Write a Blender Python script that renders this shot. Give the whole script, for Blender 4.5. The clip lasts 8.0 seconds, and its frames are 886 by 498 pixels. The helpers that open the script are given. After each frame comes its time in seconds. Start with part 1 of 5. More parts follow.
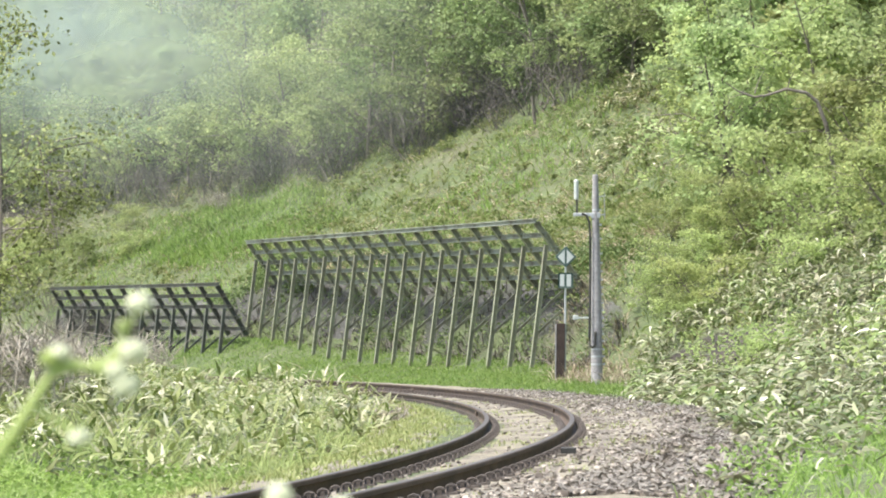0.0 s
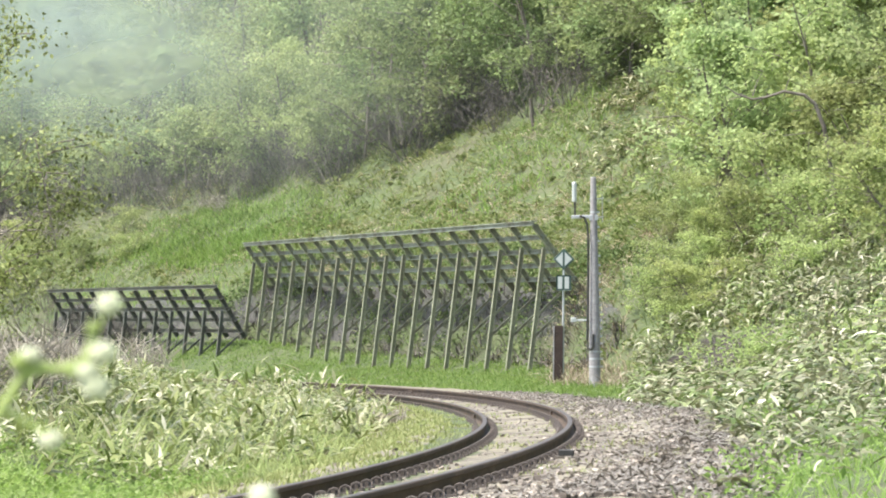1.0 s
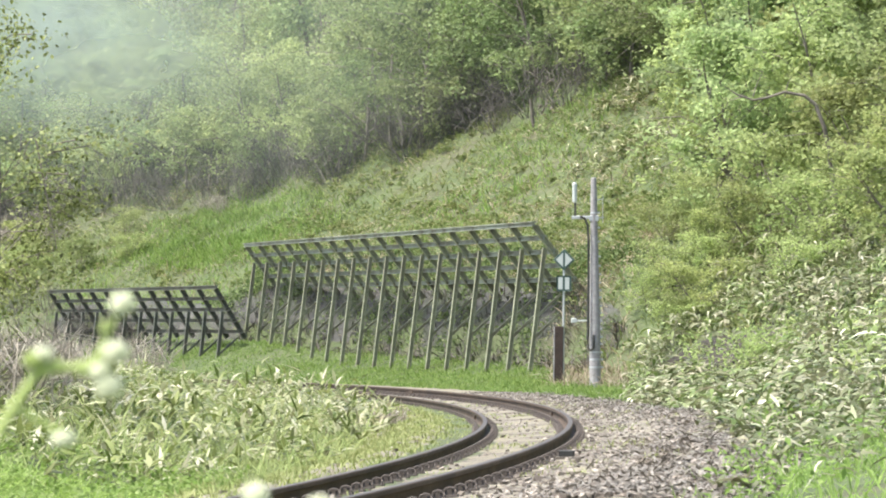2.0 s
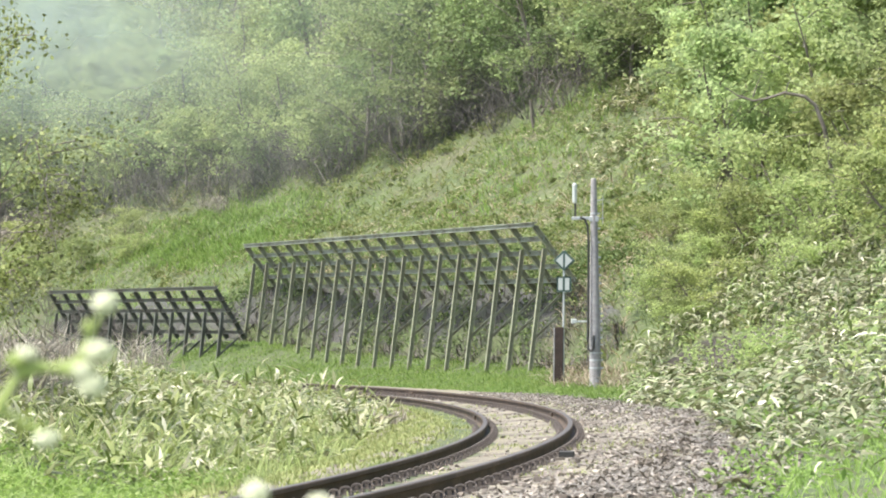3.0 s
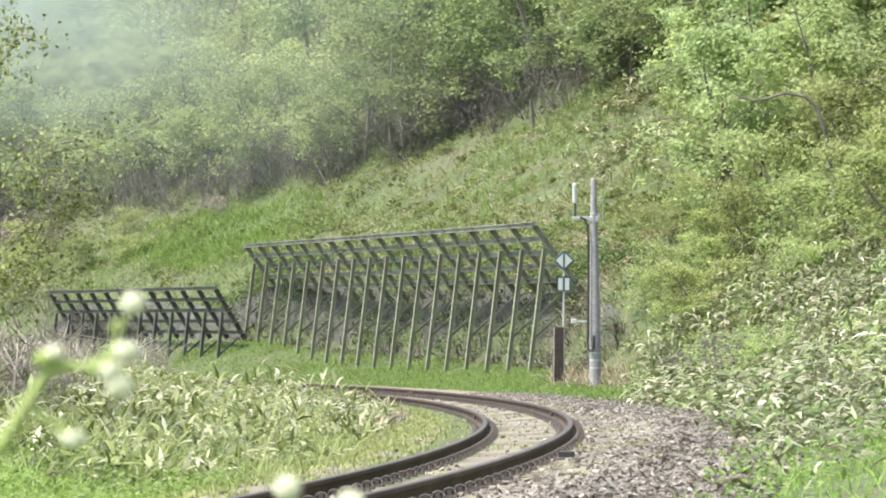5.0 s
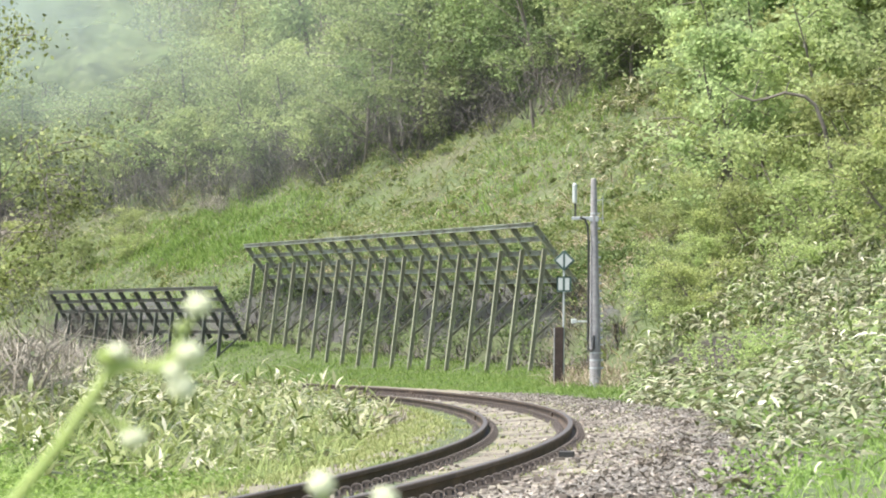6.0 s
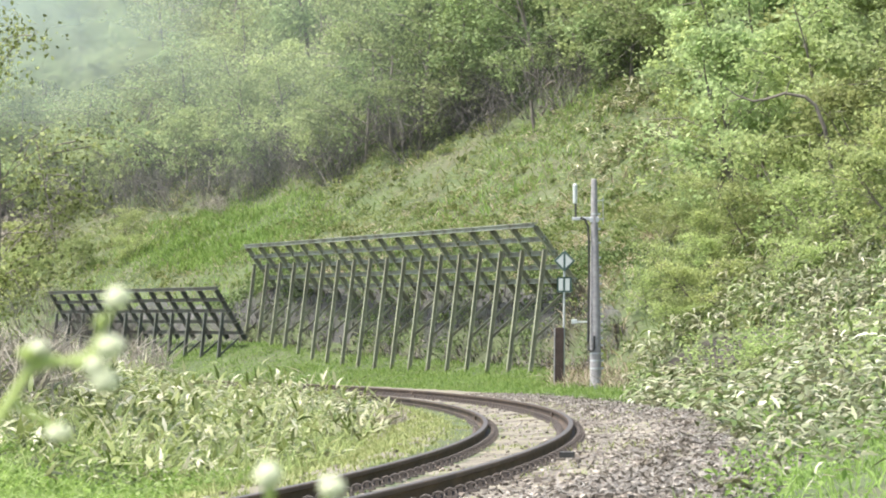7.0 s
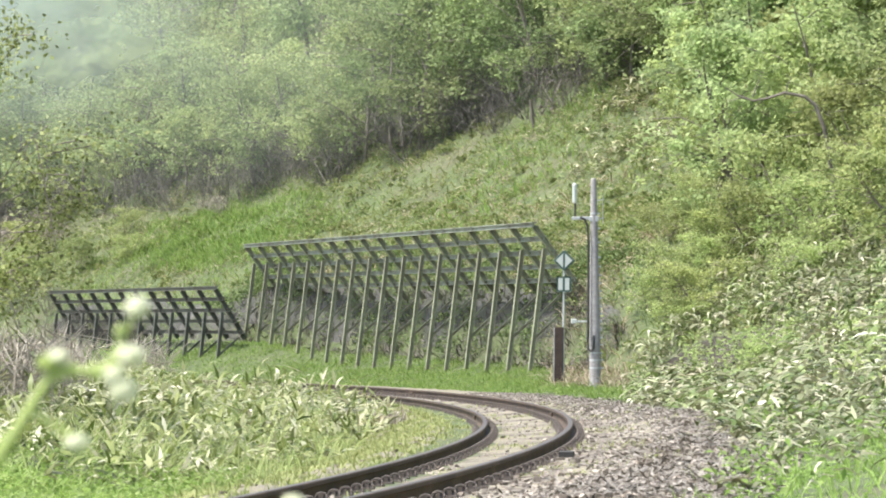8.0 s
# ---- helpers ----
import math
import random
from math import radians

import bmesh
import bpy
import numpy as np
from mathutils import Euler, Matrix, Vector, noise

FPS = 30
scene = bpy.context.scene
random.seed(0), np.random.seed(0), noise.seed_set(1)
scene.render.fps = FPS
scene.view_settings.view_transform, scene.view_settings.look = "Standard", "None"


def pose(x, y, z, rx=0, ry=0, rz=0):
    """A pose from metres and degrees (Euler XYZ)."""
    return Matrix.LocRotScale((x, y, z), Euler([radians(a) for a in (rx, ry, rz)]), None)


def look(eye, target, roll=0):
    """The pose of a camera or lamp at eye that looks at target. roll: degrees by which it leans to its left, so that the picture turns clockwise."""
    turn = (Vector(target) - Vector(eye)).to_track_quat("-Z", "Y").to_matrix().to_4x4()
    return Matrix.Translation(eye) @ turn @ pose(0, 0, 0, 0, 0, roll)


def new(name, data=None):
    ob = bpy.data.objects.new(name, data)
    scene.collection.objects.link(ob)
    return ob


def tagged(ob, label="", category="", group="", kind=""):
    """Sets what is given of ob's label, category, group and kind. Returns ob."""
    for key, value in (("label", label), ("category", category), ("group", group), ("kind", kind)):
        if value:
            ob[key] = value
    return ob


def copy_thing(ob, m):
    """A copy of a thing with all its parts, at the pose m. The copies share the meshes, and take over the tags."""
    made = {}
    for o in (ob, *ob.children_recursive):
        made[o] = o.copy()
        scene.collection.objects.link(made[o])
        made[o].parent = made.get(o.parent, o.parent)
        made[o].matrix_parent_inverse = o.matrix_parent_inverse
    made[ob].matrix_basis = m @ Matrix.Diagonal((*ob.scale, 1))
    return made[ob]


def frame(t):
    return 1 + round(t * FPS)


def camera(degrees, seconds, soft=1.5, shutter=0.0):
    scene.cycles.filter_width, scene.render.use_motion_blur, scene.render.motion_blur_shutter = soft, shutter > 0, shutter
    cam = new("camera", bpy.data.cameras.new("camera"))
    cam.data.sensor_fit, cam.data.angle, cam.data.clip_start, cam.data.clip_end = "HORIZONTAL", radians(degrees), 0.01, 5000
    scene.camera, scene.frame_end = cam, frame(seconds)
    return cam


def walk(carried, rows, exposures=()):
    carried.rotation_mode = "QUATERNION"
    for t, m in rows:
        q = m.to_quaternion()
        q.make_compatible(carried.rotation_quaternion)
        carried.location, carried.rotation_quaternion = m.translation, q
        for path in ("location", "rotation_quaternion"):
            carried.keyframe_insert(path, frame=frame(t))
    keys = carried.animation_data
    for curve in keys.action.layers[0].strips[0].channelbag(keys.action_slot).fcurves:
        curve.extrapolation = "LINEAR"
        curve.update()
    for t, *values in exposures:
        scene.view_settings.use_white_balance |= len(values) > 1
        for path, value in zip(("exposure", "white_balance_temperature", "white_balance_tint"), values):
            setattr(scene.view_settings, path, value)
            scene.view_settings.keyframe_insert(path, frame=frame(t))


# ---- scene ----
# Railway curve at the foot of a wooded slope, seen through a long lens.
# z = 0 is the height of the rail heads; the track bends round CX, CY.
F = 7000.0 / 1568.0
CX, CY, RAD = -225.0, 54.4, 226.1
GAUGE, CANT, RAILH = 1.067, 0.081, 0.153
EYE = (0.0, 0.0, 0.894)
REST = 0.02568


def aim(dx, dy):
    """The camera's pose, turned from its rest by dx, dy in 1/7000 rad."""
    p, w = REST + dy / 7000.0, dx / 7000.0
    return look(EYE, (EYE[0] - math.sin(w) * 100, EYE[1] + math.cos(w) * 100, EYE[2] + math.tan(p) * 100))


cam = camera(2 * math.degrees(math.atan(0.5 / F)), 8.0, soft=1.9, shutter=0.25)
cam.data.dof.use_dof = True
cam.data.dof.focus_distance = 95.0
cam.data.dof.aperture_fstop = 16.0
walk(cam, [(t, aim(dx, dy)) for t, dx, dy in (
    (0.0, 3.0, -6.5), (0.5, 2.5, -5.0), (1.0, -0.6, -2.4), (1.5, 0.0, -1.9), (3.0, 0.0, 0.0), (4.7, 0.0, 0.0),
    (6.0, 0.1, 0.0), (6.5, 0.8, 1.0), (7.0, 0.7, 0.8), (7.5, 0.1, 0.2), (8.0, 0.0, 0.0))])

# ---- light ----
SUN_EL, SUN_AZ = radians(63), radians(-104)
world = bpy.data.worlds.new("world")
scene.world = world
world.use_nodes = True
wn = world.node_tree.nodes
sky = wn.new("ShaderNodeTexSky")
sky.sky_type, sky.sun_disc, sky.sun_elevation, sky.sun_rotation = "NISHITA", False, SUN_EL, SUN_AZ
sky.dust_density = 4.0
wn["Background"].inputs["Strength"].default_value = 0.15
world.node_tree.links.new(sky.outputs[0], wn["Background"].inputs["Color"])
sun = new("sun", bpy.data.lights.new("sun", "SUN"))
sun.data.energy, sun.data.angle, sun.data.color = 2.9, radians(3.0), (1.0, 0.97, 0.9)
sun_dir = Vector((math.sin(SUN_AZ) * math.cos(SUN_EL), math.cos(SUN_AZ) * math.cos(SUN_EL), math.sin(SUN_EL)))
sun.matrix_world = look(sun_dir * 200, (0, 0, 0))
scene.view_settings.exposure = 1.27

# ---- materials ----


class Nodes:
    """A short way to write a node material."""

    def __init__(self, name):
        self.mat = bpy.data.materials.new(name)
        self.mat.use_nodes = True
        self.tree = self.mat.node_tree
        self.bsdf = self.tree.nodes["Principled BSDF"]
        self.out = self.tree.nodes["Material Output"]

    def add(self, kind, **put):
        n = self.tree.nodes.new(kind)
        for k, v in put.items():
            n.inputs[k].default_value = v
        return n

    def link(self, a, b):
        self.tree.links.new(a, b)

    def noise(self, scale, detail=4.0, rough=0.6, coord="Object"):
        n = self.add("ShaderNodeTexNoise", Scale=scale, Detail=detail, Roughness=rough)
        self.link(self.add("ShaderNodeTexCoord").outputs[coord], n.inputs["Vector"])
        return n.outputs["Fac"]

    def ramp(self, fac, stops):
        r = self.tree.nodes.new("ShaderNodeValToRGB")
        while len(r.color_ramp.elements) < len(stops):
            r.color_ramp.elements.new(0.5)
        for e, (p, c) in zip(r.color_ramp.elements, stops):
            e.position, e.color = p, (*c, 1)
        self.link(fac, r.inputs[0])
        return r.outputs[0]

    def mix(self, fac, a, b, mode="MIX"):
        m = self.tree.nodes.new("ShaderNodeMix")
        m.data_type, m.blend_type = "RGBA", mode
        for s, v in ((0, fac), (6, a), (7, b)):
            if isinstance(v, (int, float)):
                m.inputs[s].default_value = v
            elif isinstance(v, tuple):
                m.inputs[s].default_value = (*v, 1)
            else:
                self.link(v, m.inputs[s])
        return m.outputs[2]

    def bump(self, fac, strength, dist):
        b = self.add("ShaderNodeBump", Strength=strength, Distance=dist)
        self.link(fac, b.inputs["Height"])
        self.link(b.outputs[0], self.bsdf.inputs["Normal"])


def surface(name, stops, scale, rough=0.8, metal=0.0, fine=8.0, bump=0.4, dist=0.01, dirt=None):
    """A solid material: two scales of noise, colour stops, bump."""
    n = Nodes(name)
    big, small = n.noise(scale, 3), n.noise(scale * fine, 6)
    m = n.add("ShaderNodeMath")
    m.operation = "MULTIPLY_ADD"
    m.inputs[1].default_value = 0.5
    n.link(big, m.inputs[0])
    h = n.add("ShaderNodeMath")
    h.operation = "MULTIPLY"
    h.inputs[1].default_value = 0.5
    n.link(small, h.inputs[0])
    n.link(h.outputs[0], m.inputs[2])
    col = n.ramp(m.outputs[0], stops)
    if dirt:
        col = n.mix(n.ramp(n.noise(dirt[1], 5), ((0.45, (0, 0, 0)), (0.65, (1, 1, 1)))), col, dirt[0])
    n.link(col, n.bsdf.inputs["Base Color"])
    n.bsdf.inputs["Roughness"].default_value, n.bsdf.inputs["Metallic"].default_value = rough, metal
    n.bump(small, bump, dist)
    return n.mat


def leafy(name, stops, rough=0.5, through_part=0.35, patch=0.4, tint=(0.5, 0.5, 0.5), vary=0.0):
    """Leaves: each one its own shade, patches of a larger scale, light coming through."""
    n = Nodes(name)
    geo, info = n.add("ShaderNodeNewGeometry"), n.add("ShaderNodeObjectInfo")
    col = n.ramp(geo.outputs["Random Per Island"], stops)
    col = n.mix(n.ramp(n.noise(patch, 3), ((0.35, (0, 0, 0)), (0.7, (1, 1, 1)))), col, n.mix(1.0, col, tint, "MULTIPLY"))
    hsv = n.add("ShaderNodeHueSaturation")
    m = n.add("ShaderNodeMapRange")
    m.inputs["To Min"].default_value, m.inputs["To Max"].default_value = 0.76, 1.3
    n.link(info.outputs["Random"], m.inputs["Value"])
    n.link(m.outputs[0], hsv.inputs["Value"])
    turn = n.add("ShaderNodeMath")
    turn.operation = "MULTIPLY"
    turn.inputs[1].default_value = 7.13
    n.link(info.outputs["Random"], turn.inputs[0])
    wrap = n.add("ShaderNodeMath")
    wrap.operation = "FRACT"
    n.link(turn.outputs[0], wrap.inputs[0])
    h = n.add("ShaderNodeMapRange")
    h.inputs["To Min"].default_value, h.inputs["To Max"].default_value = 0.5 - vary * 1.0, 0.5 + vary * 0.15
    n.link(wrap.outputs[0], h.inputs["Value"])
    n.link(h.outputs[0], hsv.inputs["Hue"])
    n.link(col, hsv.inputs["Color"])
    n.link(hsv.outputs[0], n.bsdf.inputs["Base Color"])
    n.bsdf.inputs["Roughness"].default_value, n.bsdf.inputs["Specular IOR Level"].default_value = rough, 0.3
    tr = n.add("ShaderNodeBsdfTranslucent")
    n.link(hsv.outputs[0], tr.inputs["Color"])
    mx = n.add("ShaderNodeMixShader")
    mx.inputs[0].default_value = through_part
    n.link(n.bsdf.outputs[0], mx.inputs[1])
    n.link(tr.outputs[0], mx.inputs[2])
    n.link(mx.outputs[0], n.out.inputs["Surface"])
    return n.mat


def misty(name, strength, tint):
    """Drifting mist: thin, uneven, fading out towards the edge of its sheet."""
    n = Nodes(name)
    co = n.add("ShaderNodeTexCoord")
    g = n.tree.nodes.new("ShaderNodeTexGradient")
    g.gradient_type = "SPHERICAL"
    n.link(co.outputs["Object"], g.inputs["Vector"])
    soft = n.ramp(g.outputs["Fac"], ((0.0, (0, 0, 0)), (0.75, (1, 1, 1))))
    soft = n.mix(1.0, soft, n.ramp(n.noise(1.7, 4, 0.5), ((0.25, (0.25, 0.25, 0.25)), (0.75, (1, 1, 1)))), "MULTIPLY")
    k = n.add("ShaderNodeMath")
    k.operation = "MULTIPLY"
    k.inputs[1].default_value = strength
    n.link(soft, k.inputs[0])
    dif, tra, clear = n.add("ShaderNodeBsdfDiffuse", Color=(*tint, 1)), n.add("ShaderNodeBsdfTranslucent", Color=(*tint, 1)), n.add("ShaderNodeBsdfTransparent")
    both, mx = n.add("ShaderNodeMixShader", Fac=0.5), n.add("ShaderNodeMixShader")
    n.link(dif.outputs[0], both.inputs[1])
    n.link(tra.outputs[0], both.inputs[2])
    n.link(k.outputs[0], mx.inputs[0])
    n.link(clear.outputs[0], mx.inputs[1])
    n.link(both.outputs[0], mx.inputs[2])
    n.link(mx.outputs[0], n.out.inputs["Surface"])
    return n.mat


M_SOIL = surface("soil", ((0.3, (0.042, 0.06, 0.024)), (0.5, (0.075, 0.103, 0.038)), (0.7, (0.12, 0.15, 0.06))), 0.6, 0.95, fine=9, bump=0.8, dist=0.05, dirt=((0.095, 0.1, 0.055), 0.45))
M_GRIT = surface("grit", ((0.3, (0.115, 0.1, 0.075)), (0.5, (0.2, 0.182, 0.14)), (0.7, (0.31, 0.288, 0.232))), 1.6, 0.95, fine=9, bump=0.9, dist=0.03, dirt=((0.215, 0.195, 0.13), 1.1))
M_STONE = leafy("stone", ((0.0, (0.085, 0.074, 0.064)), (0.5, (0.19, 0.17, 0.146)), (1.0, (0.4, 0.37, 0.325))), 0.9, 0.0, 0.7, (0.78, 0.73, 0.69))
M_RUST = surface("rusty_steel", ((0.3, (0.03, 0.02, 0.013)), (0.45, (0.06, 0.04, 0.027)), (0.6, (0.1, 0.07, 0.048)), (0.75, (0.16, 0.12, 0.09))), 2.2, 0.85, 0.1, fine=14, bump=0.6, dist=0.004, dirt=((0.045, 0.033, 0.024), 0.9))
M_CLIP = surface("rusty_clip", ((0.3, (0.08, 0.065, 0.055)), (0.5, (0.13, 0.11, 0.095)), (0.7, (0.2, 0.175, 0.155))), 6.0, 0.7, 0.3, bump=0.2, dist=0.002)
M_SHINE = surface("worn_rail_head", ((0.3, (0.06, 0.05, 0.042)), (0.7, (0.125, 0.108, 0.092))), 4.0, 0.55, 0.3, bump=0.1, dist=0.001)
M_WOOD = surface("weathered_wood", ((0.3, (0.07, 0.06, 0.05)), (0.5, (0.13, 0.115, 0.096)), (0.7, (0.23, 0.21, 0.18))), 3.0, 0.9, fine=10, bump=0.5, dist=0.005)
M_FENCE = surface("weathered_green_steel", ((0.3, (0.185, 0.2, 0.13)), (0.5, (0.29, 0.305, 0.205)), (0.7, (0.41, 0.425, 0.31))), 2.0, 0.6, 0.1, bump=0.2, dist=0.003, dirt=((0.16, 0.14, 0.1), 1.2))
M_OLD = surface("old_dark_steel", ((0.3, (0.06, 0.068, 0.055)), (0.5, (0.11, 0.12, 0.1)), (0.7, (0.19, 0.2, 0.17))), 2.0, 0.7, 0.1, bump=0.2, dist=0.003, dirt=((0.08, 0.068, 0.052), 1.2))
M_CROSS = surface("weathered_galvanised_steel", ((0.3, (0.18, 0.205, 0.17)), (0.5, (0.27, 0.3, 0.25)), (0.7, (0.38, 0.41, 0.35))), 2.0, 0.6, 0.2, bump=0.2, dist=0.003, dirt=((0.12, 0.11, 0.085), 1.5))
M_POLE = surface("weathered_concrete", ((0.3, (0.2, 0.195, 0.195)), (0.5, (0.31, 0.3, 0.3)), (0.7, (0.44, 0.43, 0.43))), 2.0, 0.85, bump=0.3, dist=0.004)
M_GALV = surface("galvanised_steel", ((0.3, (0.4, 0.42, 0.44)), (0.7, (0.6, 0.62, 0.63))), 6.0, 0.45, 0.5, bump=0.1, dist=0.002)
M_DARK = surface("dark_paint", ((0.3, (0.02, 0.022, 0.022)), (0.7, (0.05, 0.05, 0.045))), 5.0, 0.6, bump=0.15, dist=0.002)
M_STUMP = surface("tarred_timber", ((0.3, (0.022, 0.014, 0.011)), (0.5, (0.045, 0.03, 0.024)), (0.7, (0.085, 0.06, 0.048))), 4.0, 0.85, fine=10, bump=0.4, dist=0.004)
M_WHITE = surface("sign_white", ((0.3, (0.44, 0.48, 0.46)), (0.7, (0.56, 0.6, 0.57))), 5.0, 0.5, bump=0.05, dist=0.001)
M_TEAL = surface("sign_green", ((0.3, (0.045, 0.085, 0.075)), (0.7, (0.07, 0.12, 0.1))), 5.0, 0.5, bump=0.05, dist=0.001)
M_BARK = surface("bark", ((0.3, (0.1, 0.085, 0.07)), (0.5, (0.17, 0.15, 0.125)), (0.7, (0.26, 0.24, 0.21))), 2.5, 0.9, fine=8, bump=0.6, dist=0.01)
M_TWIG = leafy("dry_twig", ((0.0, (0.15, 0.135, 0.115)), (0.5, (0.26, 0.24, 0.21)), (1.0, (0.42, 0.4, 0.36))), 0.9, 0.0)
M_LEAF = leafy("spring_leaf", ((0.0, (0.26, 0.328, 0.144)), (0.5, (0.325, 0.41, 0.18)), (1.0, (0.397, 0.5, 0.22))), 0.7, 0.5, 0.3, (0.66, 0.73, 0.68), 0.026)
M_LEAF2 = leafy("pale_leaf", ((0.0, (0.265, 0.328, 0.156)), (0.5, (0.34, 0.42, 0.2)), (1.0, (0.435, 0.538, 0.256))), 0.65, 0.5, 0.45, (0.7, 0.77, 0.66), 0.026)
M_LEAF3 = leafy("yellow_leaf", ((0.0, (0.262, 0.312, 0.131)), (0.5, (0.345, 0.41, 0.172)), (1.0, (0.442, 0.525, 0.22))), 0.68, 0.5, 0.5, (0.68, 0.78, 0.66), 0.026)
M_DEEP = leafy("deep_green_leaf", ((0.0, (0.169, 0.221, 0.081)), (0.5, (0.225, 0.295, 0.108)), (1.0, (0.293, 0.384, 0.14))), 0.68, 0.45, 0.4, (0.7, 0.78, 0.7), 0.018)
# herb leaf with the fence's shade put into a darker base colour
M_BANK_SHADE = leafy("shaded_herb_leaf", ((0.0, (0.06, 0.095, 0.03)), (0.6, (0.11, 0.16, 0.055)), (1.0, (0.2, 0.25, 0.1))), 0.7, 0.25, 0.6, (0.85, 0.85, 0.8))
M_SASA = leafy("bamboo_grass_leaf", ((0.0, (0.09, 0.14, 0.04)), (0.45, (0.18, 0.235, 0.08)), (0.76, (0.29, 0.335, 0.16)), (0.9, (0.47, 0.48, 0.34)), (1.0, (0.64, 0.63, 0.51))), 0.45, 0.2, 0.6, (0.78, 0.84, 0.7))
M_SASA3 = leafy("fresh_bamboo_grass_leaf", ((0.0, (0.1, 0.15, 0.035)), (0.3, (0.24, 0.3, 0.09)), (0.65, (0.4, 0.44, 0.19)), (0.86, (0.6, 0.61, 0.4)), (1.0, (0.76, 0.75, 0.6))), 0.45, 0.32, 0.6, (0.85, 0.88, 0.7))
M_SASA2 = leafy("dry_bamboo_grass_leaf", ((0.0, (0.11, 0.14, 0.06)), (0.4, (0.2, 0.225, 0.115)), (0.75, (0.35, 0.355, 0.225)), (1.0, (0.62, 0.6, 0.48))), 0.48, 0.18, 0.6, (0.82, 0.78, 0.68))
M_GRASS = leafy("grass_blade", ((0.0, (0.13, 0.225, 0.05)), (0.5, (0.19, 0.3, 0.075)), (1.0, (0.28, 0.39, 0.13))), 0.65, 0.5, 0.35, (0.9, 0.85, 0.75))
M_HERB = leafy("slope_herb", ((0.0, (0.115, 0.165, 0.05)), (0.5, (0.18, 0.242, 0.08)), (0.85, (0.255, 0.3, 0.128)), (1.0, (0.35, 0.33, 0.21))), 0.7, 0.45, 0.22, (0.95, 0.85, 0.8))
M_STRAW = leafy("dry_straw", ((0.0, (0.2, 0.16, 0.1)), (0.5, (0.36, 0.3, 0.2)), (1.0, (0.52, 0.46, 0.34))), 0.7, 0.2)
M_YELLOW = leafy("short_yellow_grass", ((0.0, (0.14, 0.185, 0.055)), (0.5, (0.23, 0.28, 0.1)), (1.0, (0.34, 0.37, 0.18))), 0.7, 0.3, 1.2, (0.95, 0.88, 0.8))
# near-black earth colour that paints the shade inside the bank's hollow
M_SHADE_EARTH = surface("dark_earth", ((0.3, (0.018, 0.015, 0.011)), (0.5, (0.036, 0.03, 0.022)), (0.7, (0.075, 0.063, 0.047))), 1.6, 0.95, fine=7, bump=0.9, dist=0.06)
# bare grey soil, its tone lowered to include the shade behind the fences
M_SCAR = surface("grey_soil", ((0.3, (0.035, 0.036, 0.032)), (0.5, (0.075, 0.075, 0.07)), (0.7, (0.15, 0.15, 0.14))), 1.8, 0.95, fine=9, bump=0.9, dist=0.05, dirt=((0.05, 0.065, 0.028), 0.7))
M_HANG = leafy("hanging_leaf", ((0.0, (0.09, 0.105, 0.035)), (0.3, (0.2, 0.24, 0.07)), (0.55, (0.36, 0.42, 0.15)), (1.0, (0.48, 0.52, 0.24))), 0.6, 0.45)
M_FRESH = leafy("fresh_herb_leaf", ((0.0, (0.2, 0.31, 0.075)), (0.5, (0.3, 0.42, 0.13)), (1.0, (0.42, 0.52, 0.22))), 0.6, 0.5, 1.0, (0.9, 0.95, 0.7))
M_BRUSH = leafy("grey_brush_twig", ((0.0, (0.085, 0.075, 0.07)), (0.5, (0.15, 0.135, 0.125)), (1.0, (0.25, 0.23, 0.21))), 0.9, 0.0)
M_DEAD = leafy("bleached_twig", ((0.0, (0.2, 0.175, 0.14)), (0.5, (0.36, 0.325, 0.27)), (1.0, (0.58, 0.54, 0.46))), 0.85, 0.0)
M_PETAL = surface("white_petal", ((0.3, (0.7, 0.73, 0.5)), (0.7, (0.82, 0.84, 0.66))), 60, 0.7, bump=0.5, dist=0.002)
M_STEM = surface("fresh_stem", ((0.3, (0.3, 0.4, 0.1)), (0.7, (0.42, 0.5, 0.17))), 20, 0.5, bump=0.2, dist=0.001)
M_WING = leafy("insect_wing", ((0.0, (0.56, 0.54, 0.53)), (1.0, (0.64, 0.62, 0.61))), 0.6, 0.5, 0.4, (1, 1, 1))
M_BODY = surface("insect_body", ((0.3, (0.02, 0.015, 0.012)), (0.7, (0.06, 0.045, 0.035))), 200, 0.6, bump=0.2, dist=0.0005)

# ---- terrain ----


def smooth(a, b, v):
    u = np.clip((v - a) / (b - a), 0, 1)
    return u * u * (3 - 2 * u)


def wave(x, y, k, seed):
    """Cheap smooth unevenness, about -1 to 1."""
    r = np.random.RandomState(seed)
    out = 0
    for _ in range(6):
        a, p, f = r.uniform(0, 6.28), r.uniform(0, 6.28), r.uniform(0.6, 1.8) * k
        out = out + np.sin((np.cos(a) * x + np.sin(a) * y) * f + p)
    return out / 3.2


def offset(x, y):
    """Distance outwards from the middle of the track, and the angle along it."""
    dx, dy = x - CX, y - CY
    return np.hypot(dx, dy) - RAD, np.arctan2(dy, dx)


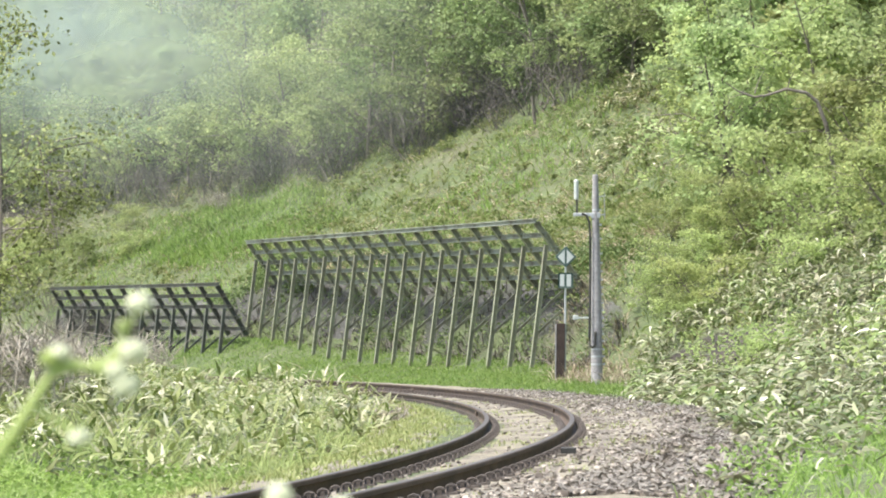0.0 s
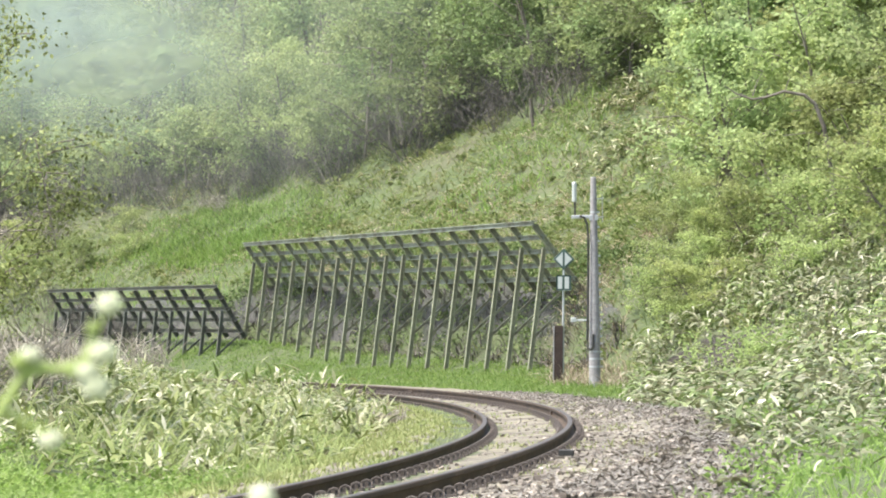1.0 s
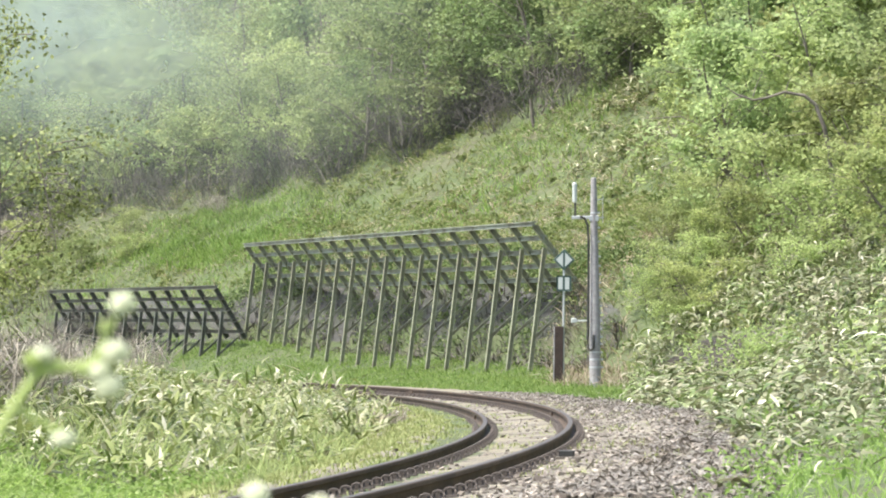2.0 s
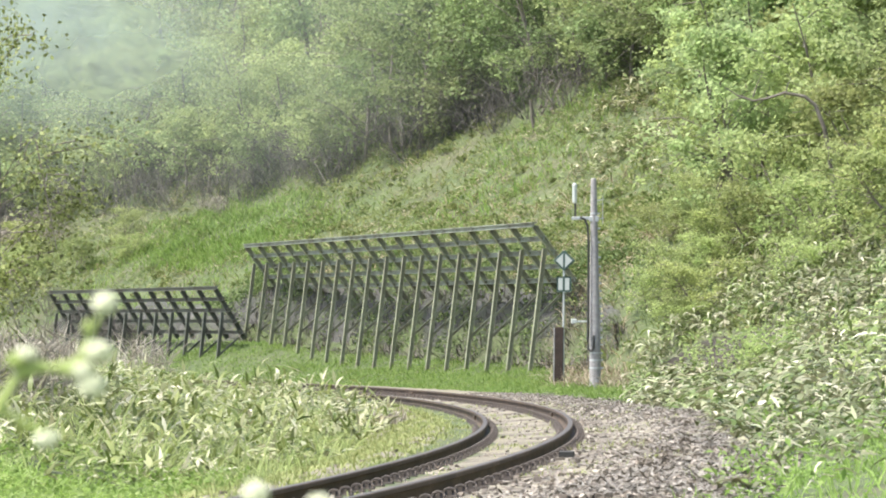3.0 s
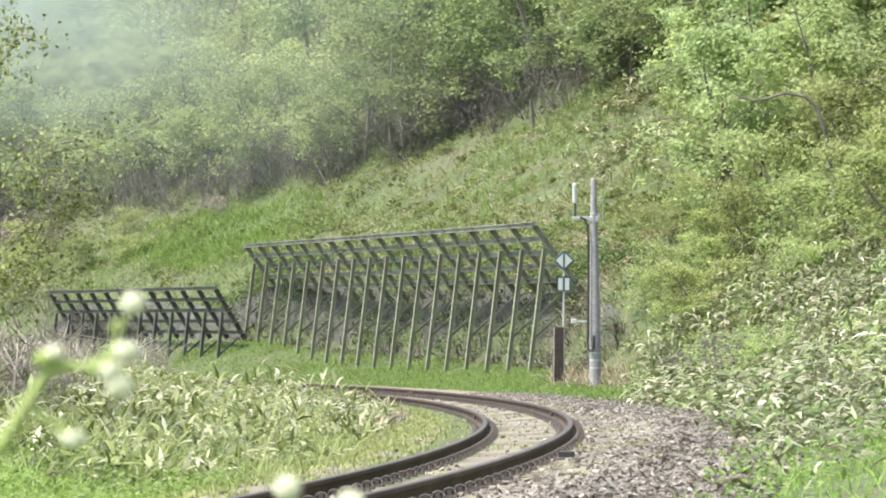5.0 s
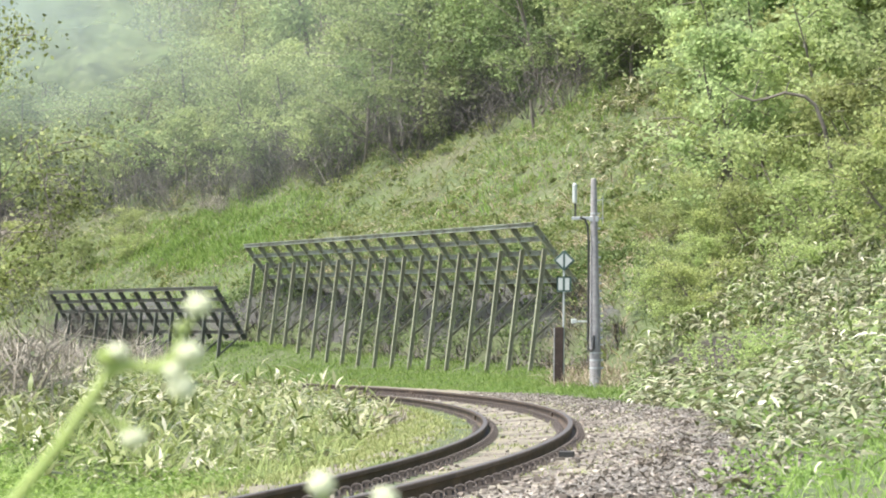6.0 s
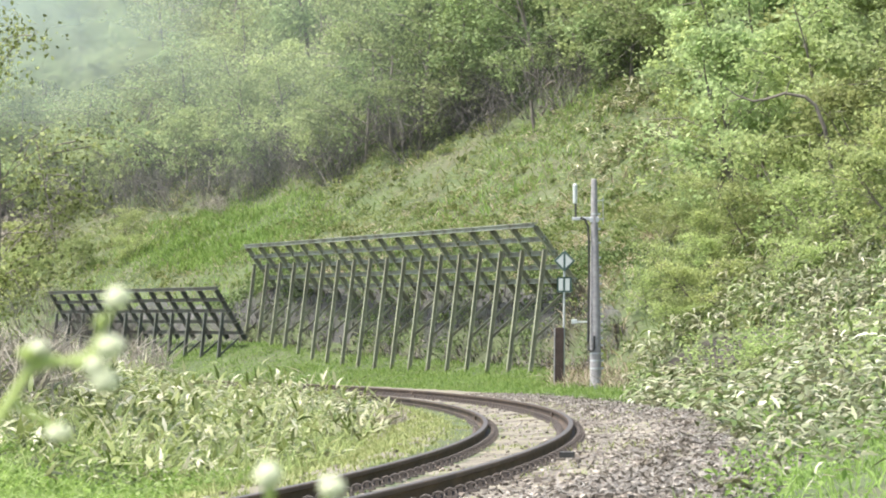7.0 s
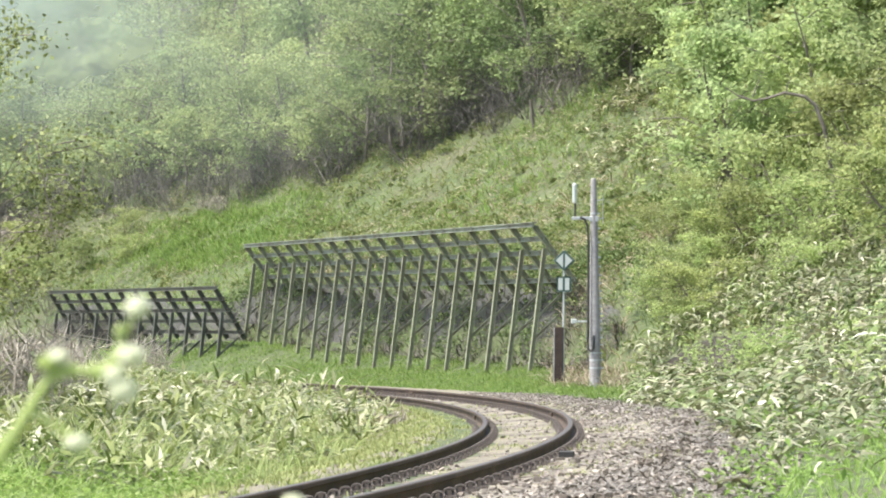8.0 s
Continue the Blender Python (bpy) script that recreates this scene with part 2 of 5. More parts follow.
def height(x, y):
    x, y = np.asarray(x, float), np.asarray(y, float)
    s, a = offset(x, y)
    bed = -0.175
    z = bed + 0.05 * smooth(0.9, 1.9, s) + (0.36 - 0.14 * smooth(72, 90, y) * smooth(132, 122, y)) * smooth(2.6, 4.9, s) + 0.3 * smooth(4.9, 6.5, s)
    hill = np.maximum(s - 6.3, 0)
    far = 1 - 0.85 * smooth(radians(40), radians(56), a)
    back = 1 - 0.9 * smooth(radians(-12), radians(-30), a)
    rise = 0.74 * np.minimum(hill, 60) + 0.35 * np.clip(hill - 60, 0, 120)
    z = z + rise * far * back + 0.017 * np.clip(y - 92, 0, 90) * smooth(3.0, 6.5, s)
    z = z + smooth(7, 14, s) * (0.22 * wave(x, y, 1.3, 3) + 0.6 * wave(x, y, 0.35, 4) * smooth(10, 25, s))
    z = z - 0.28 * smooth(-1.25, -2.4, s) + 0.5 * smooth(-2.6, -6.5, s) + 0.08 * wave(x, y, 0.9, 5) * smooth(-1.8, -4, s)
    turn = smooth(0.335, 0.375, a)
    z = z + (1.3 - 0.45 * turn) * smooth(6.15, 7.0, s + 0.8 * turn) * smooth(13.5, 7.6, s) * smooth(0.165, 0.2, a) * smooth(0.5, 0.45, a)
    z = z + 0.32 * smooth(2.9, 4.0, s) * smooth(6.2, 5.2, s) * smooth(0.29, 0.33, a) * smooth(0.5, 0.45, a)
    z = z - 0.35 * smooth(3.0, 4.6, s) * smooth(30, 8, y) - 0.3 * smooth(2.0, 4.2, s) * smooth(14, 2, y)
    return z


def polar(s, a):
    return CX + (RAD + s) * np.cos(a), CY + (RAD + s) * np.sin(a)


def place(s, a):
    x, y = polar(s, a)
    return float(x), float(y), float(height(x, y))


def mesh_of(name, verts, faces, mats, smooth_faces=False, index=None):
    me = bpy.data.meshes.new(name)
    me.from_pydata([tuple(v) for v in verts], [], [tuple(f) for f in faces])
    for m in (mats if isinstance(mats, (list, tuple)) else [mats]):
        me.materials.append(m)
    if index is not None:
        me.polygons.foreach_set("material_index", np.asarray(index, np.int32))
    if smooth_faces:
        me.polygons.foreach_set("use_smooth", np.ones(len(me.polygons), bool))
    me.update()
    return me


def fast_mesh(name, verts, quads, tris, mat):
    """A large mesh from arrays of points, quads and triangles."""
    me = bpy.data.meshes.new(name)
    nq, nt = len(quads), len(tris)
    me.vertices.add(len(verts))
    me.vertices.foreach_set("co", np.asarray(verts, np.float32).ravel())
    me.loops.add(nq * 4 + nt * 3)
    me.loops.foreach_set("vertex_index", np.concatenate([np.asarray(quads, np.int32).ravel(), np.asarray(tris, np.int32).ravel()]))
    me.polygons.add(nq + nt)
    me.polygons.foreach_set("loop_start", np.concatenate([np.arange(nq) * 4, nq * 4 + np.arange(nt) * 3]).astype(np.int32))
    me.polygons.foreach_set("use_smooth", np.ones(nq + nt, bool))
    me.materials.append(mat)
    me.update(calc_edges=True)
    return me


def part(name, bm, material, parent, label=""):
    """Links a bmesh or mesh as one mesh object under a thing."""
    if isinstance(bm, bmesh.types.BMesh):
        me = bpy.data.meshes.new(name)
        bm.to_mesh(me)
        bm.free()
        me.materials.append(material)
    else:
        me = bm
    ob = new(name, me)
    ob.parent = parent
    return tagged(ob, label)


def ground_sheet():
    sv = np.concatenate([[-225, -190, -150, -110, -80, -60, -45, -35, -28], np.arange(-22, -8, 1.0), np.arange(-8, 9, 0.35), np.arange(9, 46, 0.8), [48, 52, 57, 63, 70, 80, 95, 115, 140, 180, 260, 420, 700, 1200, 2500]])
    av = np.concatenate([np.radians(np.arange(-180, -14, 4.0)), np.radians(np.arange(-14, 44, 0.22)), np.radians(np.arange(44, 180, 4.0))])
    s, a = np.meshgrid(sv, av)
    x, y = polar(s, a)
    z = height(x, y)
    n, m = s.shape
    v = np.stack([x, y, z], -1).reshape(-1, 3)
    i = np.arange(n * m).reshape(n, m)
    j = np.roll(i, -1, axis=0)
    q = np.stack([i[:, :-1], i[:, 1:], j[:, 1:], j[:, :-1]], -1).reshape(-1, 4)
    ob = new("ground", fast_mesh("ground", v, q, np.zeros((0, 3), int), M_SOIL))
    return tagged(ob, "earth ground rising into a steep grassy railway cutting slope", "ground", kind="structure")


def heap(s, x, y):
    """The ridge of ballast and litter along the outer shoulder."""
    return 0.16 * np.exp(-((s - 1.95) / 0.4) ** 2) * (0.7 + 0.5 * wave(x, y, 0.8, 8)) * smooth(62, 46, y)


def cant_at(s):
    """How the bed leans with the rails."""
    return np.clip(s, -0.9, 0.9) / GAUGE * CANT * 0.97 * smooth(-1.3, -0.8, s)


def ballast_sheet():
    sv = np.array([-2.3, -2.2, -1.9, -1.6, -1.3, -1.1, -0.95, -0.4, 0.2, 0.8, 1.2, 1.6, 2.0, 2.4, 2.55])
    av = np.radians(np.concatenate([np.arange(-24.5, -10, 0.2), np.arange(-10, 12, 0.06), np.arange(12, 32, 0.2)]))
    s, a = np.meshgrid(sv, av)
    x, y = polar(s, a)
    edge = np.where((s < -2.25) | (s > 2.5), -0.12, 0.024)
    lump = heap(s, x, y)
    z = height(x, y) + edge + lump + cant_at(s) + 0.01 * wave(x, y, 4, 9)
    n, m = s.shape
    v = np.stack([x, y, z], -1).reshape(-1, 3)
    i = np.arange(n * m).reshape(n, m)
    q = np.stack([i[:-1, :-1], i[:-1, 1:], i[1:, 1:], i[1:, :-1]], -1).reshape(-1, 4)
    ob = new("track_bed", fast_mesh("track_bed", v, q, np.zeros((0, 3), int), M_GRIT))
    return tagged(ob, "pale gritty track bed with dirt between the sleepers", "track bed", kind="structure")


def bed_z(s, x, y):
    lump = heap(s, x, y)
    return height(x, y) + 0.024 + lump + cant_at(s) + 0.01 * wave(x, y, 4, 9)


def earth_scar(name, label, s0, s1, a0, a1, lift, mat):
    """Patches of bare soil on the slope, where snow has slid off behind a fence; their dark colour also paints in
    shade.
    """
    rng = np.random.RandomState(19)
    s, a = np.meshgrid(np.arange(s0, s1, 0.2), np.arange(a0, a1, 0.0012))
    x, y = polar(s, a)
    edge = smooth(s0, s0 + 0.6, s) * smooth(s1 - 0.1, s1 - 0.8, s) * smooth(a0, a0 + 0.016, a) * smooth(a1, a1 - 0.035, a)
    z = height(x, y) - 0.28 + lift * edge + 0.13 * wave(x, y, 1.7, 84) * edge + 0.02 * rng.normal(0, 1, s.shape)
    n, m = s.shape
    i = np.arange(n * m).reshape(n, m)
    q = np.stack([i[:-1, :-1], i[:-1, 1:], i[1:, 1:], i[1:, :-1]], -1).reshape(-1, 4)
    ob = new(name, fast_mesh(name, np.stack([x, y, z], -1).reshape(-1, 3), q, np.zeros((0, 3), int), mat))
    return tagged(ob, label, "bare soil", kind="structure")


ground_sheet()
ballast_sheet()
earth_scar("earth_scar", "raw grey-brown earth face behind the tall fence, toned darker for its shade", 6.0, 7.7, 0.17, 0.375, 0.36, M_SCAR)
# this sheet's dark colour replaces shadow among the hollow's stalks
earth_scar("earth_scar", "earth sheet coloured dark as the shade in a hollow of the bank", 5.5, 7.9, 0.08, 0.17, 0.47, M_SHADE_EARTH)
earth_scar("earth_scar", "thinly grown grey earth behind the lower fence, toned darker for its shade", 5.1, 7.3, 0.335, 0.46, 0.38, M_SCAR)

# ---- track ----
A0, A1 = radians(-24), radians(31)


def sweep(profile, side, a0, a1, step):
    """A profile (across, up) drawn along one rail; returns points and faces."""
    av = np.arange(a0, a1, step)
    v, q = [], []
    k = len(profile)
    for a in av:
        for u, w in profile:
            s = side * GAUGE / 2 + u
            v.append((CX + (RAD + s) * math.cos(a), CY + (RAD + s) * math.sin(a), side * CANT / 2 + w))
    for i in range(len(av) - 1):
        for j in range(k):
            b = (j + 1) % k
            q.append((i * k + j, i * k + b, (i + 1) * k + b, (i + 1) * k + j))
    n = len(av) - 1
    return v, q + [tuple(range(k))[::-1], tuple(n * k + j for j in range(k))]


PROFILE = [(-0.064, -0.153), (0.064, -0.153), (0.064, -0.142), (0.02, -0.125), (0.008, -0.11), (0.008, -0.045), (0.033, -0.034), (0.0325, -0.008), (0.026, 0.0),
           (-0.026, 0.0), (-0.0325, -0.008), (-0.033, -0.034), (-0.008, -0.045), (-0.008, -0.11), (-0.02, -0.125), (-0.064, -0.142)]


def rail(side, label):
    v, q = sweep(PROFILE, side, A0, A1, radians(0.15))
    index = [1 if (i < len(q) - 2 and i % 16 in (8,)) else 0 for i in range(len(q))]
    ob = new("rail", mesh_of("rail", v, q, [M_RUST, M_SHINE], index=index))
    tagged(ob, label, "rail", "running rails")
    plate = [(0.009, -0.105), (0.03, -0.105), (0.034, -0.075), (0.03, -0.05), (0.009, -0.05)]
    for a in ((-8.05, 0.9, 8.2) if side > 0 else (-8.6, 1.4, 7.4)):
        for flip in (1, -1):
            pv, pq = sweep([(u * flip, w) for u, w in plate][::flip], side, radians(a - 0.07), radians(a + 0.08), radians(0.03))
            part("fishplate", mesh_of("fishplate", pv, pq, M_RUST), None, ob, "bolted steel joint plate")
    return ob


rail(1, "rusty steel outer rail with a worn bright head")
rail(-1, "rusty steel inner rail with a worn bright head")


def box_bm(bm, sx, sy, sz, m=Matrix(), bevel=0.0):
    g = bmesh.ops.create_cube(bm, size=1.0, matrix=m @ Matrix.Diagonal((sx, sy, sz, 1)))
    if bevel:
        es = list({e for v in g["verts"] for e in v.link_edges})
        bmesh.ops.bevel(bm, geom=es, offset=bevel, segments=1, affect="EDGES")
    return bm


def tube(bm, pts, radii, sides=6):
    """A tapered tube through points."""
    rings = []
    pts = [Vector(p) for p in pts]
    for i, (p, r) in enumerate(zip(pts, radii)):
        d = (pts[min(i + 1, len(pts) - 1)] - pts[max(i - 1, 0)]).normalized()
        q = d.to_track_quat("Z", "Y")
        rings.append([bm.verts.new(p + q @ Vector((r * math.cos(2 * math.pi * k / sides), r * math.sin(2 * math.pi * k / sides), 0))) for k in range(sides)])
    for a, b in zip(rings, rings[1:]):
        for k in range(sides):
            bm.faces.new((a[k], a[(k + 1) % sides], b[(k + 1) % sides], b[k]))
    bm.faces.new(rings[0][::-1])
    bm.faces.new(rings[-1])
    return bm


def sleeper_kind():
    """One wooden sleeper with its rail clips; its own x axis points outwards from the curve."""
    bm = box_bm(bmesh.new(), 2.1, 0.2, 0.14, Matrix.Translation((0, 0, -0.07)), 0.012)
    me = bpy.data.meshes.new("sleeper")
    bm.to_mesh(me)
    bm.free()
    me.materials.append(M_WOOD)
    root = new("sleeper", me)
    tagged(root, "weathered timber sleeper half sunk in pale ballast", "sleeper", "sleepers under the rails")
    first = None
    for side in (-1, 1):
        for out in (-1, 1):
            x = side * GAUGE / 2 + out * 0.118
            if first is None:
                bm = bmesh.new()
                tube(bm, [(-0.036, 0.0, 0.01), (-0.043, 0.012, 0.034), (-0.03, 0.02, 0.058), (0.0, 0.02, 0.068), (0.03, 0.02, 0.058), (0.043, 0.012, 0.034), (0.036, 0.0, 0.0)], [0.01] * 7, 5)
                box_bm(bm, 0.11, 0.15, 0.018, Matrix.Translation((0, 0, 0.009)))
                box_bm(bm, 0.03, 0.03, 0.05, Matrix.Translation((0, 0, 0.03)))
                first = part("rail_clip", bm, M_CLIP, root, "looped rusty spring clip")
                ob = first
            else:
                ob = part("rail_clip", first.data, None, root, "looped rusty spring clip")
            ob.location = (x, 0, 0.0)
    return root


def sleepers():
    kind = sleeper_kind()
    step = 0.625 / RAD
    b0, b1 = radians(-9.8), radians(15)
    n = int((b1 - b0) / step)
    lean = math.degrees(math.atan(CANT / GAUGE))
    for i in range(n):
        a = b0 + (i + 0.5) * step
        m = pose(CX + RAD * math.cos(a), CY + RAD * math.sin(a), -RAILH + 0.004, 0, 0, math.degrees(a) + random.uniform(-0.6, 0.6)) @ pose(0, 0, 0, 0, -lean, 0)
        if i == 0:
            kind.matrix_world = m
        else:
            copy_thing(kind, m)


sleepers()

# ---- snow fences ----
FENCE_A, FENCE_B = (2.17, 100.0), (-6.76, 133.2)


def snow_fence(name, label, p0, z0, p1, z1, n, prof, braces, rows, reach, over, steel, bars):
    """A row of leaning steel frames from p0 to p1. prof: foot, post top, beam top, beam foot as (back, up); braces: pairs of ends, from post to hillside."""
    root = new(name)
    p0, p1 = Vector((*p0, z0)), Vector((*p1, z1))
    along = (p1 - p0)
    flat = Vector((along.x, along.y, 0)).normalized()
    back = Vector((-flat.y, flat.x, 0))
    if back.x < 0:
        back = -back
    root.matrix_world = Matrix.Translation(p0)
    tagged(root, label, "snow fence", "snow fences")
    up = Vector((0, 0, 1))

    def at(u, z):
        return back * u + up * z

    def bar(nm, a, b, w, t, label=""):
        """A steel section with two flanges, like an old rail, from a to b."""
        d = (b - a)
        ln = d.length
        q = Matrix((flat, d.normalized().cross(flat), d.normalized())).transposed().to_4x4()
        bm = bmesh.new()
        mid = Matrix.Translation(a + d / 2) @ q
        box_bm(bm, w, t * 0.16, ln, mid @ Matrix.Translation((0, t * 0.42, 0)))
        box_bm(bm, w * 0.8, t * 0.2, ln, mid @ Matrix.Translation((0, -t * 0.4, 0)))
        box_bm(bm, w * 0.25, t * 0.66, ln, mid)
        return part(nm, bm, steel, root, label)

    foot, top, beam_top, beam_foot = prof
    kinds = [("post", (foot[0] - 0.03, foot[1] - 0.5), top, 0.1, 0.11), ("beam", beam_top, beam_foot, 0.14, 0.145)]
    kinds += [("brace", a, b, 0.06, 0.06) for a, b in braces]
    made = {}
    for i in range(n):
        o = along * (i / (n - 1))
        for k, (nm, a, b, w, t) in enumerate(kinds):
            if k not in made:
                made[k] = bar(nm, at(*a), at(*b), w, t)
            else:
                c = part(nm, made[k].data, None, root)
                c.location = o
    for k in range(rows):
        f = k / (rows - 1) * reach
        u, z = beam_top[0] + (beam_foot[0] - beam_top[0]) * f, beam_top[1] + (beam_foot[1] - beam_top[1]) * f
        a, b = at(u, z) - flat * over[0] + Vector((-0.04, 0, 0.05)), at(u, z) + along + flat * over[1] + Vector((-0.04, 0, 0.05))
        d = b - a
        q = Matrix((d.normalized().cross(up).normalized(), up, d.normalized())).transposed().to_4x4()
        mid = Matrix.Translation((a + b) / 2) @ q
        bm = bmesh.new()
        box_bm(bm, 0.15, 0.025, d.length, mid @ Matrix.Translation((0, 0.05, 0)))
        box_bm(bm, 0.03, 0.09, d.length, mid)
        box_bm(bm, 0.1, 0.02, d.length, mid @ Matrix.Translation((0, -0.05, 0)))
        part("crossbar", bm, bars, root, "long horizontal steel crossbar")
    return root


snow_fence("snow_fence", "tall green-grey steel snow fence leaning over a grassy bank", FENCE_A, 0.38, FENCE_B, 0.72, 18,
           ((0, 0), (0.42, 3.1), (0.15, 3.65), (1.52, 1.86)), (((0.1, 0.78), (0.8, 1.42)), ((0.18, 1.32), (0.86, 1.94))), 5, 0.78, (0.1, 0.1), M_FENCE, M_CROSS)
snow_fence("snow_fence", "lower dark steel snow fence half hidden by brush", (-7.42, 130.0), 0.66, (-14.82, 150.0), 0.81, 12,
           ((0, 0), (0.18, 1.5), (-0.06, 2.24), (0.95, 0.62)), (((0.08, 0.1), (0.72, 0.66)),), 5, 0.9, (0.3, 0.1), M_OLD, M_OLD)

# ---- plants: shared makers ----


def unit(v):
    return v / np.maximum(np.linalg.norm(v, axis=-1, keepdims=True), 1e-9)


def blades(name, base, out, rise, length, width, droop, mat, rng, segs=3):
    """Many bent blades. base: feet; out: level direction; rise: how upright (0 to 1)."""
    n = len(base)
    out = unit(np.stack([out[:, 0], out[:, 1], np.zeros(n)], 1))
    side = np.stack([-out[:, 1], out[:, 0], rng.uniform(-0.5, 0.5, n)], 1)
    side = unit(side) * (width / 2)[:, None]
    fr = np.linspace(0, 1, segs + 1)
    shape = np.interp(fr, [0, 0.35, 1], [0.45, 1.0, 0.0])
    rows = []
    ang = np.arcsin(np.clip(rise, 0, 1))
    p = base.copy()
    for k, f in enumerate(fr):
        if k:
            g = ang - droop * (f - 0.5 / segs)
            p = p + (out * np.cos(g)[:, None] + np.array([0, 0, 1.0]) * np.sin(g)[:, None]) * (length / segs)[:, None]
        if k < segs:
            rows += [p - side * shape[k], p + side * shape[k]]
        else:
            rows.append(p)
    m = len(rows)
    v = np.stack(rows, 1).reshape(-1, 3)
    o = (np.arange(n) * m)[:, None]
    quads = np.concatenate([o + np.array([[2 * k, 2 * k + 1, 2 * k + 3, 2 * k + 2]]) for k in range(segs - 1)]) if segs > 1 else np.zeros((0, 4), int)
    tris = o + np.array([[2 * segs - 2, 2 * segs - 1, 2 * segs]])
    return fast_mesh(name, v, quads, tris, mat)


def leaves(name, pos, size, ratio, mat, rng, up=0.5, fold=0.25):
    """Many small folded leaves at pos, turned at random, most of them facing up."""
    n = len(pos)
    nor = unit(rng.normal(size=(n, 3)) + np.array([0, 0, up * 2]))
    d = unit(np.cross(nor, rng.normal(size=(n, 3))))
    w = np.cross(nor, d)
    ln = size[:, None]
    a = pos - d * ln * 0.5
    b = pos + d * ln * 0.5
    mid = pos - d * ln * 0.05
    l, r = mid + (w * ratio * 0.5 + nor * fold * 0.5) * ln, mid + (-w * ratio * 0.5 + nor * fold * 0.5) * ln
    v = np.stack([a, r, b, l], 1).reshape(-1, 3)
    o = (np.arange(n) * 4)[:, None]
    return fast_mesh(name, v, np.zeros((0, 4), int), np.concatenate([o + [[0, 1, 2]], o + [[0, 2, 3]]]), mat)


def tree_kind(name, label, seed, tall, spread, low, n_leaf, leaf, leaf_mat, clump=0.6, trunk_r=0.09, stems=1, lean=0.1, uneven=0.8):
    """A deciduous tree: trunk with limbs, and a crown of many leaves in uneven clumps."""
    rng = np.random.RandomState(seed)
    root = new(name)
    tagged(root, label, "tree", "trees on the slope")
    bm = bmesh.new()
    tips = []
    for q in range(stems):
        a0 = rng.uniform(0, 6.28)
        tilt = np.array([math.cos(a0), math.sin(a0)]) * lean * (1 + (stems > 1) * 1.6)
        h = tall * rng.uniform(0.8, 1.0)
        ks = np.linspace(0, 1, 6)
        wob = rng.normal(0, 0.03 * tall, (6, 2)).cumsum(0) * 0.5
        pts = [(tilt[0] * h * k + wob[i, 0] * k, tilt[1] * h * k + wob[i, 1] * k, h * k * 0.93 - 0.25 * (k == 0)) for i, k in enumerate(ks)]
        tube(bm, pts, [trunk_r * (1 - 0.85 * k) for k in ks], 6)
        for b in range(int(15 / stems) + 4):
            k = rng.uniform(low, 0.98)
            i = min(int(k * 5), 4)
            p = np.array(pts[i]) + (np.array(pts[i + 1]) - np.array(pts[i])) * (k * 5 - i)
            a = rng.uniform(0, 6.28)
            r = spread * (0.35 + 0.75 * math.sin(math.pi * min(1, (k - low) / (1 - low) * 0.8 + 0.2))) * rng.uniform(0.55, 1.1)
            e = p + np.array([math.cos(a) * r, math.sin(a) * r, r * rng.uniform(0.1, 0.6)])
            mid = (p + e) / 2 + np.array([0, 0, 0.12 * r])
            tube(bm, [p, mid, e], [trunk_r * 0.35 * (1.1 - k), trunk_r * 0.2, 0.008], 4)
            for f in (0.45, 0.7, 0.88, 1.0):
                tips.append(p + (e - p) * f + rng.normal(0, 0.12 * r, 3))
            for _ in range(2):
                s = p + (e - p) * rng.uniform(0.4, 0.8)
                t = s + rng.normal(0, 0.3 * r, 3)
                tube(bm, [s, t], [0.012, 0.005], 3)
                tips.append(t)
    part("trunk", bm, M_BARK, root, "thin grey-brown trunk with limbs")
    tips = np.array(tips)
    wt = rng.gamma(uneven, 1.0, len(tips))
    pick = rng.choice(len(tips), n_leaf, p=wt / wt.sum())
    size = clump * rng.uniform(0.6, 1.3, len(tips))
    off = unit(rng.normal(size=(n_leaf, 3))) * (rng.uniform(0, 1, (n_leaf, 1)) ** 0.6) * size[pick][:, None] * np.array([1, 1, 0.6])
    pos = tips[pick] + off
    crown = leaves("crown", pos, leaf * rng.uniform(0.6, 1.3, n_leaf), 0.62, leaf_mat, rng)
    part("crown", crown, None, root, "fresh spring leaves in loose clumps")
    return root


def brush_kind(name, label, seed, tall, spread, n, mat, cat="shrub"):
    """A leafless or dry shrub of many thin twigs."""
    rng = np.random.RandomState(seed)
    bm = bmesh.new()
    for _ in range(n):
        a, r = rng.uniform(0, 6.28), spread * rng.uniform(0, 1) ** 0.6
        f = np.array([math.cos(a) * r * 0.35, math.sin(a) * r * 0.35, -0.1])
        t = np.array([math.cos(a) * r, math.sin(a) * r, tall * rng.uniform(0.5, 1.0)])
        m = (f + t) / 2 + rng.normal(0, 0.16 * tall, 3)
        tube(bm, [f, m, t], [0.012, 0.009, 0.004], 3)
        for _ in range(3):
            s = m + (t - m) * rng.uniform(0, 0.9)
            e = s + rng.normal(0, 0.24 * tall, 3) + np.array([0, 0, 0.05 * tall])
            tube(bm, [s, e], [0.008, 0.003], 3)
    me = bpy.data.meshes.new(name)
    bm.to_mesh(me)
    bm.free()
    me.materials.append(mat)
    return tagged(new(name, me), label, cat, "brush at the foot of the wood")


